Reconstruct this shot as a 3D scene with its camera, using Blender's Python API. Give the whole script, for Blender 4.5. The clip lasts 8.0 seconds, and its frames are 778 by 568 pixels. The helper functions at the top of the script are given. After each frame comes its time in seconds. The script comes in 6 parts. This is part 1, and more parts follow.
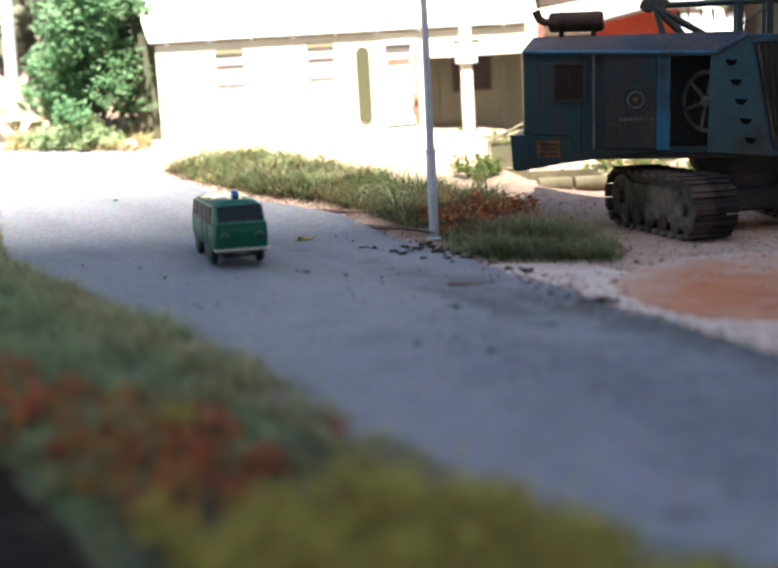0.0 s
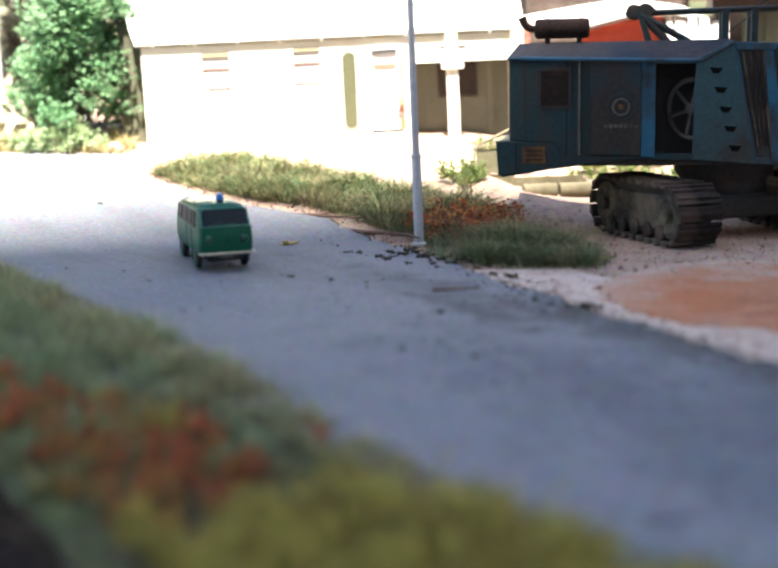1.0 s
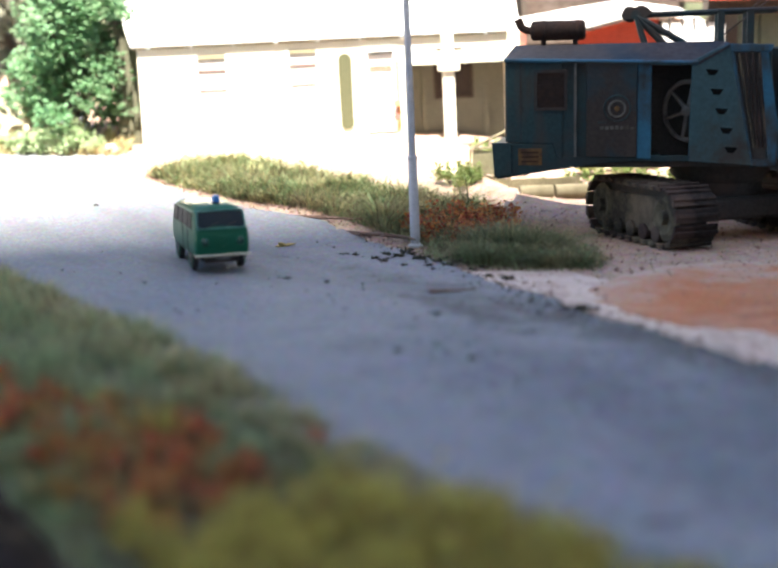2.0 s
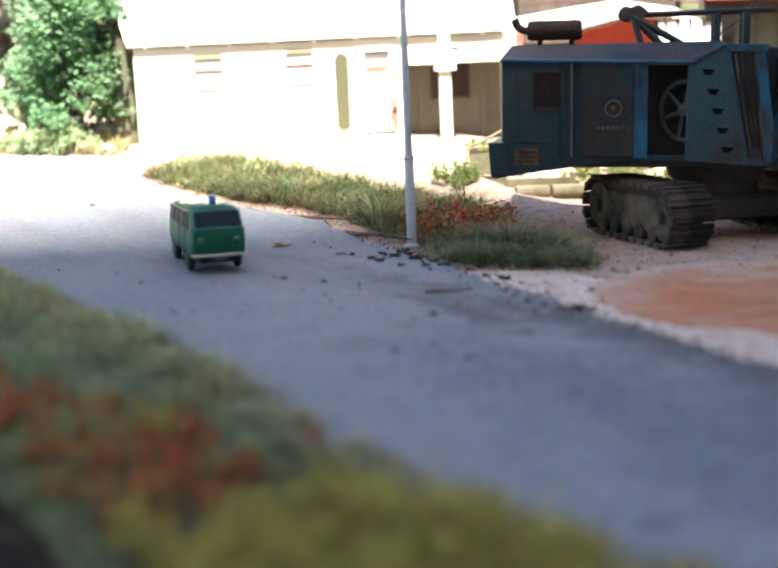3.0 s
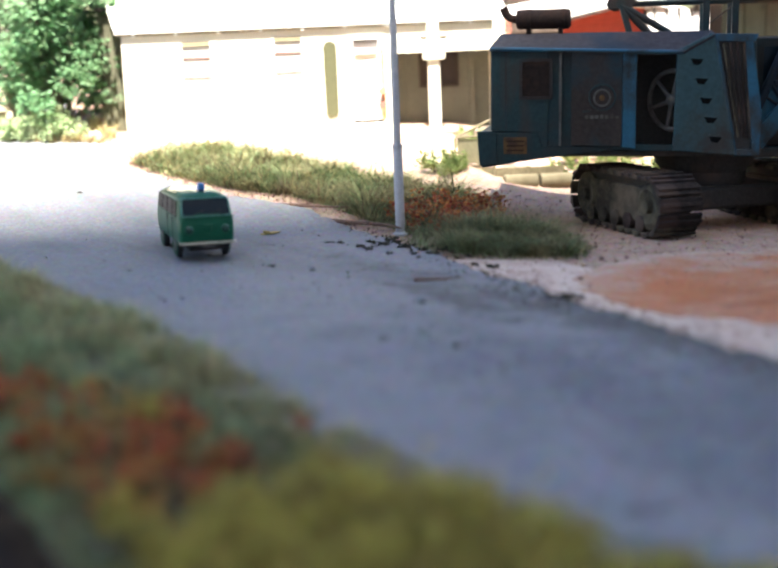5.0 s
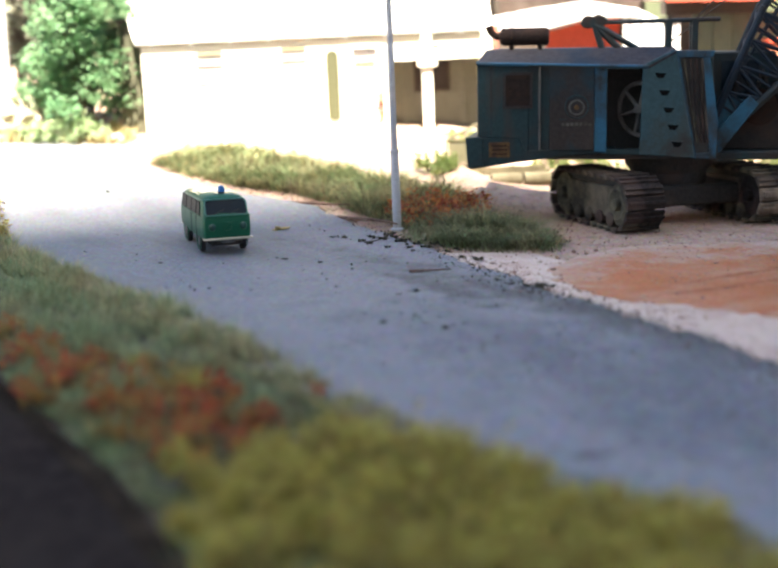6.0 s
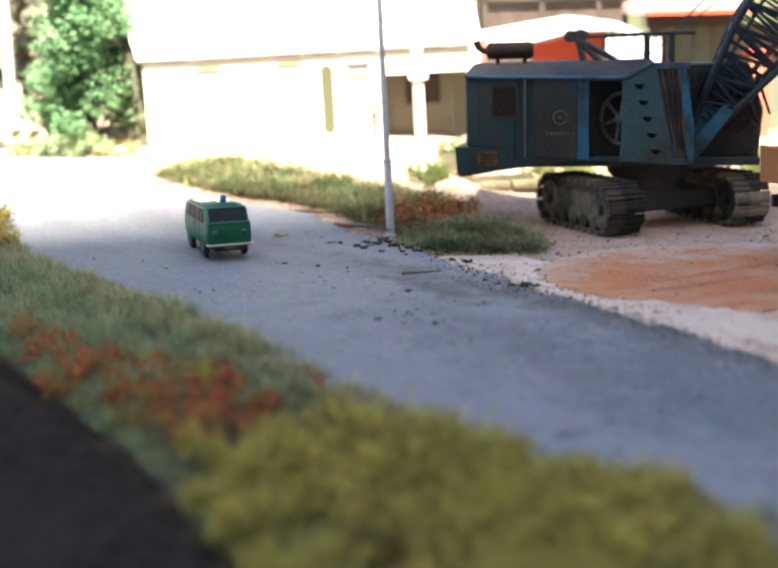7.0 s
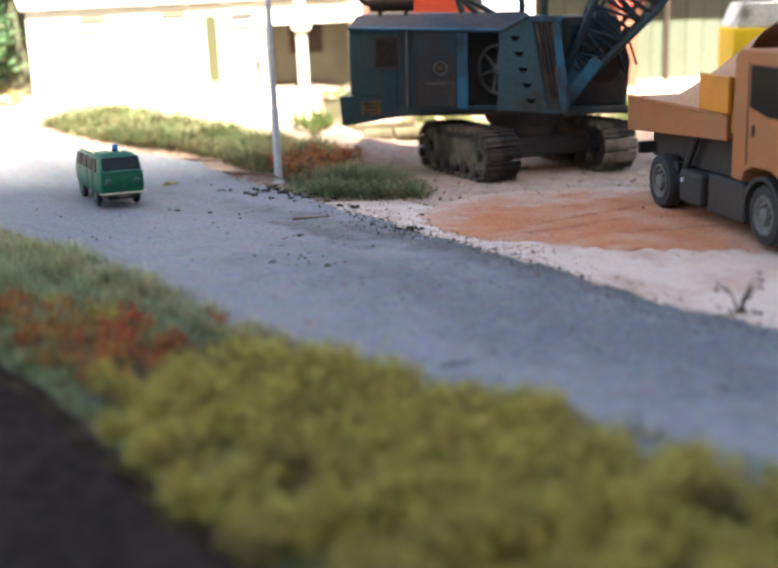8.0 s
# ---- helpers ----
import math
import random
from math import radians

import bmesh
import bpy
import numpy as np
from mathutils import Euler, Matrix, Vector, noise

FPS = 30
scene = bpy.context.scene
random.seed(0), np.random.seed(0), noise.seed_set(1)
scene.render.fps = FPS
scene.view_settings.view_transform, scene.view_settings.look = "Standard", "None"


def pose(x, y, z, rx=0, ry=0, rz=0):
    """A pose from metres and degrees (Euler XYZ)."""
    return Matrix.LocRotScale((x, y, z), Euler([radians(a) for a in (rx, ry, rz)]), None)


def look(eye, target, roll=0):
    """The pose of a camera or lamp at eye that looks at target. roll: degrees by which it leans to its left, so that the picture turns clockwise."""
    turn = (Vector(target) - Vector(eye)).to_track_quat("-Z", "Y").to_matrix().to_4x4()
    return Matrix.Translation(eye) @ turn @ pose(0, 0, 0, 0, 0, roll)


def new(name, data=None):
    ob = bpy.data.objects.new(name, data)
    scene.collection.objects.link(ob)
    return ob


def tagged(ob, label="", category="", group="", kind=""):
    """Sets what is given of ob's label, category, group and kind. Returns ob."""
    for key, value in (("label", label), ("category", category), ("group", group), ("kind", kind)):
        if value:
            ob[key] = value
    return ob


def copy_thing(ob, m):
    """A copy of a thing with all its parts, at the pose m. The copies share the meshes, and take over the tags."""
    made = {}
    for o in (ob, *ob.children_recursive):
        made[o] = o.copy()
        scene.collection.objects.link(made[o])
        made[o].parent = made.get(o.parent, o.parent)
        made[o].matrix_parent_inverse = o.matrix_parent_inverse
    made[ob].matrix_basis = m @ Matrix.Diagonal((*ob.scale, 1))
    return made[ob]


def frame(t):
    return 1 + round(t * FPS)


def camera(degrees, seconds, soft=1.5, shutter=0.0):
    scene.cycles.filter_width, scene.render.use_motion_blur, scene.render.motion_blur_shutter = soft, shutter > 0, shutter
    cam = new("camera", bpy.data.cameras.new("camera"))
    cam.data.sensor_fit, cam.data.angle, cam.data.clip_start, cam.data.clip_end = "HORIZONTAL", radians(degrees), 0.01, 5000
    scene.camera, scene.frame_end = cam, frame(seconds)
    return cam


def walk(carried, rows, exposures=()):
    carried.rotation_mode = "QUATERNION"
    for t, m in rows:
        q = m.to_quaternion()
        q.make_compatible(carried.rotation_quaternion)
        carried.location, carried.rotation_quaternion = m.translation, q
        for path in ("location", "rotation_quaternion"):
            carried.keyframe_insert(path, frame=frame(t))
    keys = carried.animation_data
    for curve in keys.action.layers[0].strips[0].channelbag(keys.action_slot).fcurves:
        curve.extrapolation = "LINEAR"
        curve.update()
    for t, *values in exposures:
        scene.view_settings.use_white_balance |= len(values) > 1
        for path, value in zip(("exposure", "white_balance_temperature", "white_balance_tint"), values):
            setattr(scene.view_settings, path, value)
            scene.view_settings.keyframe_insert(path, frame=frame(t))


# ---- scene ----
cam = camera(34.0, 8.0, soft=2.4)
cam.data.dof.use_dof = True
cam.data.dof.focus_distance = 0.52
cam.data.dof.aperture_fstop = 8.5


def eye(x, y, z, yaw, tilt, roll):
    return pose(x, y, z) @ pose(0, 0, 0, 0, 0, yaw) @ pose(0, 0, 0, tilt) @ pose(0, 0, 0, 0, 0, roll)


PATH = [
    (0.0, 0.00009, -0.00023, 0.07491, 1.068, 79.538, -1.788),
    (0.5, 0.00003, -0.00011, 0.07484, -0.121, 79.415, -1.305),
    (1.0, 0.00003, -0.00009, 0.07483, 0.352, 79.746, -1.271),
    (1.5, 0.00001, -0.00001, 0.07483, 0.283, 79.820, -1.266),
    (3.0, -0.00007, -0.00001, 0.07485, 0.009, 79.811, -1.253),
    (3.5, 0.0, 0.0, 0.07487, -0.001, 79.572, -1.262),
    (4.0, 0.00018, -0.00008, 0.07481, 0.363, 79.549, -1.212),
    (4.5, 0.00005, -0.00005, 0.07476, 0.194, 79.579, -1.170),
    (5.0, -0.00047, -0.00025, 0.07472, -0.562, 79.299, -0.995),
    (6.3, -0.00184, -0.07503, 0.09029, -0.814, 78.557, -1.226),
    (6.5, -0.00184, -0.07857, 0.09000, -0.816, 78.731, -1.579),
    (7.0, -0.00175, -0.08746, 0.08941, -0.939, 79.166, -1.634),
    (7.5, -0.00164, -0.09611, 0.08904, -2.541, 79.174, -1.787),
    (7.6, -0.00151, -0.09809, 0.08877, -2.588, 78.980, -1.268),
    (8.0, -0.00775, -0.11048, 0.09285, -6.491, 76.671, -1.263),
]
LIGHT = [(0.0, 2.58, 6550, 10), (0.5, 2.84, 6550, 10), (1.0, 2.86, 6550, 10), (5.0, 2.86, 6600, 10), (6.3, 3.12, 7000, 10), (7.5, 3.12, 7000, 10), (8.0, 3.26, 7100, 10)]
walk(cam, [(t, eye(*row)) for t, *row in PATH], LIGHT)

# ---- world and sun: a high sun behind the camera, kept off the near half by an added unseen wall ----
SUN_HIGH, SUN_SIDE = 67.0, -4.0
world = bpy.data.worlds.new("world")
scene.world = world
world.use_nodes = True
wt = world.node_tree
sky = wt.nodes.new("ShaderNodeTexSky")
sky.sky_type, sky.sun_disc = "NISHITA", False
sky.sun_elevation, sky.sun_rotation = radians(SUN_HIGH), radians(180 - SUN_SIDE)
wt.links.new(sky.outputs[0], wt.nodes["Background"].inputs[0])
wt.nodes["Background"].inputs[1].default_value = 0.064
sun_way = Vector((math.sin(radians(SUN_SIDE)) * math.cos(radians(SUN_HIGH)), -math.cos(radians(SUN_SIDE)) * math.cos(radians(SUN_HIGH)), math.sin(radians(SUN_HIGH))))
sun = new("sun", bpy.data.lights.new("sun", "SUN"))
sun.data.energy, sun.data.angle, sun.data.color = 5.0, radians(1.1), (1.0, 0.95, 0.86)
sun.matrix_world = look(sun_way * 20, (0, 0, 0))


# ---- materials ----
def mat(name, base, rough=0.7, metal=0.0, vary=0.25, fine=900.0, coarse=60.0, second=None, amount=0.5, bump=0.3, grit=0.0, rand=0.0, spec=0.4, island=False, thin=0.0, fade=None, bands=(), grain=None, streak=None):
    """A painted, stained or grainy surface: grain at a fine size, patches of a second colour at a coarse size, and relief."""
    m = bpy.data.materials.new(name)
    m.use_nodes = True
    nt = m.node_tree
    n, lk = nt.nodes, nt.links
    b = n["Principled BSDF"]
    tc = n.new("ShaderNodeTexCoord")

    def noisy(scale, detail=4.0, roughness=0.6):
        t = n.new("ShaderNodeTexNoise")
        t.inputs["Scale"].default_value, t.inputs["Detail"].default_value, t.inputs["Roughness"].default_value = scale, detail, roughness
        lk.new(tc.outputs["Object"], t.inputs["Vector"])
        return t.outputs["Fac"]

    def drawn(scale, turn, stretch, detail=6.0):
        """Noise drawn out along one direction; a turn of None draws it out downwards."""
        mp = n.new("ShaderNodeMapping")
        mp.vector_type = "TEXTURE"
        mp.inputs["Rotation"].default_value = (0, 0, radians(turn or 0))
        mp.inputs["Scale"].default_value = (stretch, 1, 1) if turn is not None else (1, 1, stretch)
        lk.new(tc.outputs["Object"], mp.inputs["Vector"])
        t = n.new("ShaderNodeTexNoise")
        t.inputs["Scale"].default_value, t.inputs["Detail"].default_value, t.inputs["Roughness"].default_value = scale, detail, 0.62
        lk.new(mp.outputs[0], t.inputs["Vector"])
        return t.outputs["Fac"]

    def ramp(fac, lo, hi):
        r = n.new("ShaderNodeMapRange")
        r.inputs["From Min"].default_value, r.inputs["From Max"].default_value = lo, hi
        lk.new(fac, r.inputs["Value"])
        return r.outputs["Result"]

    def mix(fac, a, c, kind="MIX"):
        x = n.new("ShaderNodeMix")
        x.data_type, x.blend_type = "RGBA", kind
        for sock, v in ((x.inputs[0], fac), (x.inputs[6], a), (x.inputs[7], c)):
            if isinstance(v, (int, float)):
                sock.default_value = v
            elif isinstance(v, tuple):
                sock.default_value = (*v, 1)
            else:
                lk.new(v, sock)
        return x.outputs[2]

    dark = tuple(c * (1 - vary) for c in base)
    light = tuple(min(1, c * (1 + vary)) for c in base)
    fine_fac = noisy(fine)
    colour = mix(ramp(fine_fac, 0.3, 0.7), dark, light)
    if second:
        patches = drawn(coarse, *grain) if grain else noisy(coarse, 6.0, 0.65)
        colour = mix(ramp(patches, 0.62 - amount * 0.35, 0.75 - amount * 0.25), colour, second)
    if streak:
        # grime and rust that has run down the surface
        tone, scale, share = streak
        colour = mix(ramp(drawn(scale, None, 5.0), 0.66 - share * 0.3, 0.82 - share * 0.3), colour, tone)
    if fade:
        # the colour ends in an uneven rim round an oval, beyond which another ground shows
        cx, cy, rx, ry, other = fade
        sep = n.new("ShaderNodeVectorMath")
        sep.operation = "SUBTRACT"
        sep.inputs[1].default_value = (cx * 0.001, cy * 0.001, 0)
        lk.new(tc.outputs["Object"], sep.inputs[0])
        div = n.new("ShaderNodeVectorMath")
        div.operation = "DIVIDE"
        div.inputs[1].default_value = (rx * 0.001, ry * 0.001, 10.0)
        lk.new(sep.outputs[0], div.inputs[0])
        ln = n.new("ShaderNodeVectorMath")
        ln.operation = "LENGTH"
        lk.new(div.outputs[0], ln.inputs[0])
        ad = n.new("ShaderNodeMath")
        ad.operation = "MULTIPLY_ADD"
        ad.inputs[1].default_value = 1.5
        lk.new(noisy(45.0, 8.0, 0.7), ad.inputs[0])
        lk.new(ln.outputs["Value"], ad.inputs[2])
        far_colour = mix(ramp(fine_fac, 0.3, 0.7), tuple(c * 0.8 for c in other), tuple(min(1, c * 1.2) for c in other))
        colour = mix(ramp(ad.outputs[0], 1.42, 1.78), colour, far_colour)
    for cx, cy, rx, ry, turn, other in bands:
        # a long band with an uneven rim, for worn grit and for shade
        mp = n.new("ShaderNodeMapping")
        mp.vector_type = "TEXTURE"
        mp.inputs["Location"].default_value = (cx * 0.001, cy * 0.001, 0)
        mp.inputs["Rotation"].default_value = (0, 0, radians(turn))
        mp.inputs["Scale"].default_value = (rx * 0.001, ry * 0.001, 10.0)
        lk.new(tc.outputs["Object"], mp.inputs["Vector"])
        ln = n.new("ShaderNodeVectorMath")
        ln.operation = "LENGTH"
        lk.new(mp.outputs[0], ln.inputs[0])
        ad = n.new("ShaderNodeMath")
        ad.operation = "MULTIPLY_ADD"
        ad.inputs[1].default_value = 3.4
        lk.new(noisy(60.0, 10.0, 0.75), ad.inputs[0])
        lk.new(ln.outputs["Value"], ad.inputs[2])
        colour = mix(ramp(ad.outputs[0], 2.75, 1.85), colour, mix(ramp(fine_fac, 0.35, 0.65), tuple(c * 0.6 for c in other), tuple(c * 1.3 for c in other)))
    if grit:
        v = n.new("ShaderNodeTexVoronoi")
        v.inputs["Scale"].default_value = fine * 0.7
        lk.new(tc.outputs["Object"], v.inputs["Vector"])
        colour = mix(grit, colour, v.outputs["Color"], "SOFT_LIGHT")
    if rand:
        if island:
            src = n.new("ShaderNodeNewGeometry").outputs["Random Per Island"]
        else:
            src = n.new("ShaderNodeObjectInfo").outputs["Random"]
        h = n.new("ShaderNodeHueSaturation")
        r = n.new("ShaderNodeMapRange")
        r.inputs["To Min"].default_value, r.inputs["To Max"].default_value = 1 - rand, 1 + rand
        lk.new(src, r.inputs["Value"])
        lk.new(r.outputs["Result"], h.inputs["Value"])
        r2 = n.new("ShaderNodeMapRange")
        r2.inputs["To Min"].default_value, r2.inputs["To Max"].default_value = 0.5 - rand * 0.09, 0.5 + rand * 0.09
        lk.new(src, r2.inputs["Value"])
        lk.new(r2.outputs["Result"], h.inputs["Hue"])
        lk.new(colour, h.inputs["Color"])
        colour = h.outputs["Color"]
    lk.new(colour, b.inputs["Base Color"])
    b.inputs["Metallic"].default_value = metal
    b.inputs["Specular IOR Level"].default_value = spec
    rr = n.new("ShaderNodeMapRange")
    rr.inputs["To Min"].default_value, rr.inputs["To Max"].default_value = max(0.05, rough - 0.12), min(1, rough + 0.12)
    lk.new(noisy(coarse * 2), rr.inputs["Value"])
    lk.new(rr.outputs["Result"], b.inputs["Roughness"])
    if thin:
        b.inputs["Subsurface Weight"].default_value = 0.0
        tr = n.new("ShaderNodeBsdfTranslucent")
        lk.new(colour, tr.inputs["Color"])
        ms = n.new("ShaderNodeMixShader")
        ms.inputs[0].default_value = thin
        lk.new(b.outputs[0], ms.inputs[1])
        lk.new(tr.outputs[0], ms.inputs[2])
        lk.new(ms.outputs[0], n["Material Output"].inputs[0])
    if bump:
        bp = n.new("ShaderNodeBump")
        bp.inputs["Strength"].default_value, bp.inputs["Distance"].default_value = bump, 0.4 / fine
        lk.new(fine_fac, bp.inputs["Height"])
        lk.new(bp.outputs[0], b.inputs["Normal"])
    return m


# The wide second band darkens the road's near right to stand for shading.
M_ASPHALT = mat("asphalt", (0.179, 0.181, 0.194), 0.85, vary=0.26, fine=1100, coarse=26, second=(0.135, 0.139, 0.150), amount=0.36, bump=0.5, grit=0.2, spec=0.25, grain=(-52, 4.5), bands=((74, 316, 170, 17, -55.5, (0.100, 0.098, 0.096)), (112, 216, 190, 40, -47, (0.118, 0.123, 0.138)), (22, 366, 46, 9, -62, (0.098, 0.097, 0.10))))
M_GRAVEL = mat("pink_gravel", (0.37, 0.262, 0.205), 0.9, vary=0.4, fine=1000, coarse=70, second=(0.28, 0.195, 0.145), amount=0.42, bump=0.8, grit=0.25, spec=0.2)
M_SAND = mat("orange_sand", (0.40, 0.150, 0.068), 0.92, bands=((112, 356, 46, 3.5, 24, (0.32, 0.115, 0.06)), (128, 380, 52, 3.0, 30, (0.33, 0.12, 0.06)), (96, 345, 30, 5, -20, (0.44, 0.20, 0.12)), (150, 345, 40, 4, 8, (0.32, 0.12, 0.06))), vary=0.22, fine=1300, coarse=38, second=(0.42, 0.225, 0.14), amount=0.5, bump=0.7, grit=0.2, fade=(142, 362, 104, 76, (0.42, 0.31, 0.245)), spec=0.2)
M_PALE = mat("pale_grit", (0.52, 0.415, 0.350), 0.9, vary=0.22, fine=1600, coarse=45, second=(0.42, 0.30, 0.24), amount=0.42, bump=0.5, grit=0.12, spec=0.2)
M_BOARD = mat("dark_board", (0.024, 0.019, 0.017), 1.0, vary=0.45, fine=260, coarse=14, second=(0.034, 0.027, 0.023), amount=0.4, bump=0.4, spec=0.0)
M_SOIL = mat("dark_soil", (0.055, 0.040, 0.028), 0.95, vary=0.4, fine=900, coarse=70, bump=0.7)
M_WALL = mat("cream_render", (0.80, 0.765, 0.63), 0.85, vary=0.05, fine=700, coarse=18, second=(0.74, 0.70, 0.56), amount=0.3, bump=0.25)
M_ROOF = mat("pale_roofing", (0.66, 0.64, 0.58), 0.8, vary=0.1, fine=500, coarse=20, second=(0.58, 0.55, 0.50), amount=0.35, bump=0.3)
M_SOFFIT = mat("olive_brown_strip", (0.29, 0.255, 0.16), 0.85, vary=0.2, fine=500, coarse=40, bump=0.3, spec=0.2)
M_ORANGEWOOD = mat("orange_timber", (0.55, 0.30, 0.12), 0.6, vary=0.2, fine=600, coarse=60, bump=0.2)
M_SHUTTER = mat("faded_red_brown", (0.33, 0.15, 0.10), 0.7, vary=0.2, fine=700, coarse=60, bump=0.2)
M_WHITE = mat("white_paint", (0.78, 0.77, 0.74), 0.6, vary=0.05, fine=600, coarse=40, bump=0.1)
M_PANE = mat("window_glass", (0.62, 0.60, 0.56), 0.2, vary=0.08, fine=200, coarse=20, bump=0.0, spec=0.5)
M_DARKPANE = mat("dark_window_glass", (0.06, 0.05, 0.045), 0.15, vary=0.2, fine=200, coarse=20, bump=0.0, spec=0.5)
M_NICHE = mat("olive_green_paint", (0.085, 0.085, 0.045), 0.8, vary=0.1, fine=500, coarse=30, bump=0.1, spec=0.2)
M_BLUE = mat("weathered_blue_paint", (0.014, 0.036, 0.042), 0.55, vary=0.2, fine=700, coarse=36, second=(0.028, 0.027, 0.025), amount=0.45, bump=0.25, spec=0.25, streak=((0.040, 0.029, 0.023), 60, 0.42))
M_BLUEDIRTY = mat("rusty_blue_panel", (0.031, 0.025, 0.022), 0.7, vary=0.3, fine=600, coarse=55, second=(0.017, 0.036, 0.047), amount=0.36, bump=0.3, spec=0.25, streak=((0.052, 0.042, 0.036), 75, 0.35))
M_BLUELIGHT = mat("bright_blue_paint", (0.018, 0.102, 0.172), 0.5, vary=0.15, fine=700, coarse=60, second=(0.022, 0.030, 0.034), amount=0.42, bump=0.2, spec=0.3, streak=((0.040, 0.033, 0.028), 70, 0.42))
M_BLUEROOF = mat("dusty_blue_roof", (0.052, 0.048, 0.054), 0.8, vary=0.2, fine=500, coarse=40, second=(0.022, 0.038, 0.056), amount=0.48, bump=0.25, spec=0.2)
M_RUST = mat("rusty_iron", (0.019, 0.012, 0.010), 0.85, vary=0.35, fine=700, coarse=90, second=(0.040, 0.021, 0.014), amount=0.5, bump=0.4, spec=0.2)
M_IRON = mat("dark_iron", (0.034, 0.030, 0.027), 0.7, vary=0.3, fine=600, coarse=80, second=(0.060, 0.040, 0.032), amount=0.4, bump=0.3, spec=0.25)
M_TRACK = mat("muddy_track_steel", (0.027, 0.022, 0.018), 0.85, vary=0.35, fine=600, coarse=60, second=(0.105, 0.078, 0.058), amount=0.5, bump=0.5, spec=0.2, rand=0.45)
M_MUD = mat("dried_pale_mud", (0.21, 0.165, 0.125), 0.95, vary=0.3, fine=700, coarse=80, second=(0.09, 0.068, 0.05), amount=0.4, bump=0.6, spec=0.1)
M_BOOM = mat("dark_navy_paint", (0.010, 0.022, 0.036), 0.6, vary=0.25, fine=700, coarse=70, second=(0.026, 0.024, 0.023), amount=0.4, bump=0.2, spec=0.25)
M_DULL = mat("dull_grey_iron", (0.10, 0.095, 0.088), 0.7, vary=0.2, fine=600, coarse=80, second=(0.05, 0.042, 0.036), amount=0.4, bump=0.2, spec=0.3)
# House render darkened to olive-grey: the porch shade is put into the colour.
M_RECESS = mat("porch_shade_render", (0.19, 0.20, 0.165), 0.85, vary=0.1, fine=500, coarse=30, second=(0.155, 0.163, 0.135), amount=0.4, bump=0.2, spec=0.2)
# Floor tone made brownish dark to hold the shade inside the porch.
M_PORCHFLOOR = mat("porch_floor_shade_tone", (0.20, 0.155, 0.125), 0.85, vary=0.15, fine=500, coarse=60, second=(0.15, 0.12, 0.10), amount=0.4, bump=0.3, spec=0.2)
M_VOID = mat("dark_interior", (0.058, 0.054, 0.050), 0.8, vary=0.2, bump=0.0)
M_YELLOWLABEL = mat("yellow_label", (0.135, 0.072, 0.024), 0.7, vary=0.25, fine=900, coarse=170, second=(0.062, 0.034, 0.022), amount=0.6, bump=0.1, spec=0.2)
M_STEEL = mat("galvanised_steel", (0.42, 0.43, 0.455), 0.55, metal=0.15, vary=0.12, fine=500, coarse=50, bump=0.1)
M_GREEN = mat("green_car_paint", (0.006, 0.088, 0.046), 0.4, vary=0.06, fine=300, coarse=40, bump=0.0, spec=0.22)
M_VANTRIM = mat("pale_green_trim", (0.045, 0.17, 0.14), 0.35, vary=0.08, fine=300, coarse=40, bump=0.0, spec=0.4)
M_VANROOF = mat("glossy_green_roof", (0.010, 0.060, 0.040), 0.2, vary=0.05, fine=300, coarse=40, bump=0.0, spec=0.7)
M_CARGLASS = mat("dark_car_glass", (0.006, 0.016, 0.024), 0.08, vary=0.1, bump=0.0, spec=0.28)
M_TYRE = mat("black_rubber", (0.022, 0.021, 0.021), 0.85, vary=0.3, fine=900, bump=0.3)
M_CHROME = mat("chrome", (0.75, 0.74, 0.70), 0.2, metal=1.0, vary=0.05, bump=0.0)
M_BUMPER = mat("cream_bumper", (0.46, 0.43, 0.33), 0.35, vary=0.06, bump=0.0)
M_LENS = mat("headlight_glass", (0.022, 0.065, 0.048), 0.12, vary=0.05, bump=0.0, spec=0.5)
M_BEACON = mat("blue_beacon_plastic", (0.03, 0.15, 0.42), 0.15, vary=0.1, bump=0.0, spec=0.6)
M_ORANGE = mat("dusty_orange_paint", (0.30, 0.108, 0.038), 0.65, vary=0.1, fine=500, coarse=40, second=(0.26, 0.118, 0.056), amount=0.45, bump=0.1, spec=0.25)
M_AMBER = mat("amber_yellow_paint", (0.52, 0.188, 0.018), 0.5, vary=0.08, fine=500, coarse=50, second=(0.42, 0.165, 0.03), amount=0.35, bump=0.05, spec=0.3)
M_CHASSIS = mat("dark_chassis", (0.019, 0.018, 0.018), 0.6, vary=0.25, fine=600, coarse=60, second=(0.034, 0.030, 0.026), amount=0.35, bump=0.2)
M_YELLOW = mat("bright_yellow_paint", (0.72, 0.47, 0.012), 0.4, vary=0.06, fine=400, coarse=40, bump=0.05)
M_TIMBER = mat("grey_brown_boards", (0.092, 0.068, 0.054), 0.85, vary=0.25, fine=450, coarse=80, second=(0.135, 0.11, 0.093), amount=0.4, bump=0.4, rand=0.25, spec=0.2)
M_REDWALL = mat("red_orange_paint", (0.60, 0.10, 0.055), 0.7, vary=0.12, fine=500, coarse=60, bump=0.2)
M_SALMON = mat("salmon_render", (0.33, 0.135, 0.085), 0.85, vary=0.08, fine=500, coarse=40, bump=0.2, spec=0.2)
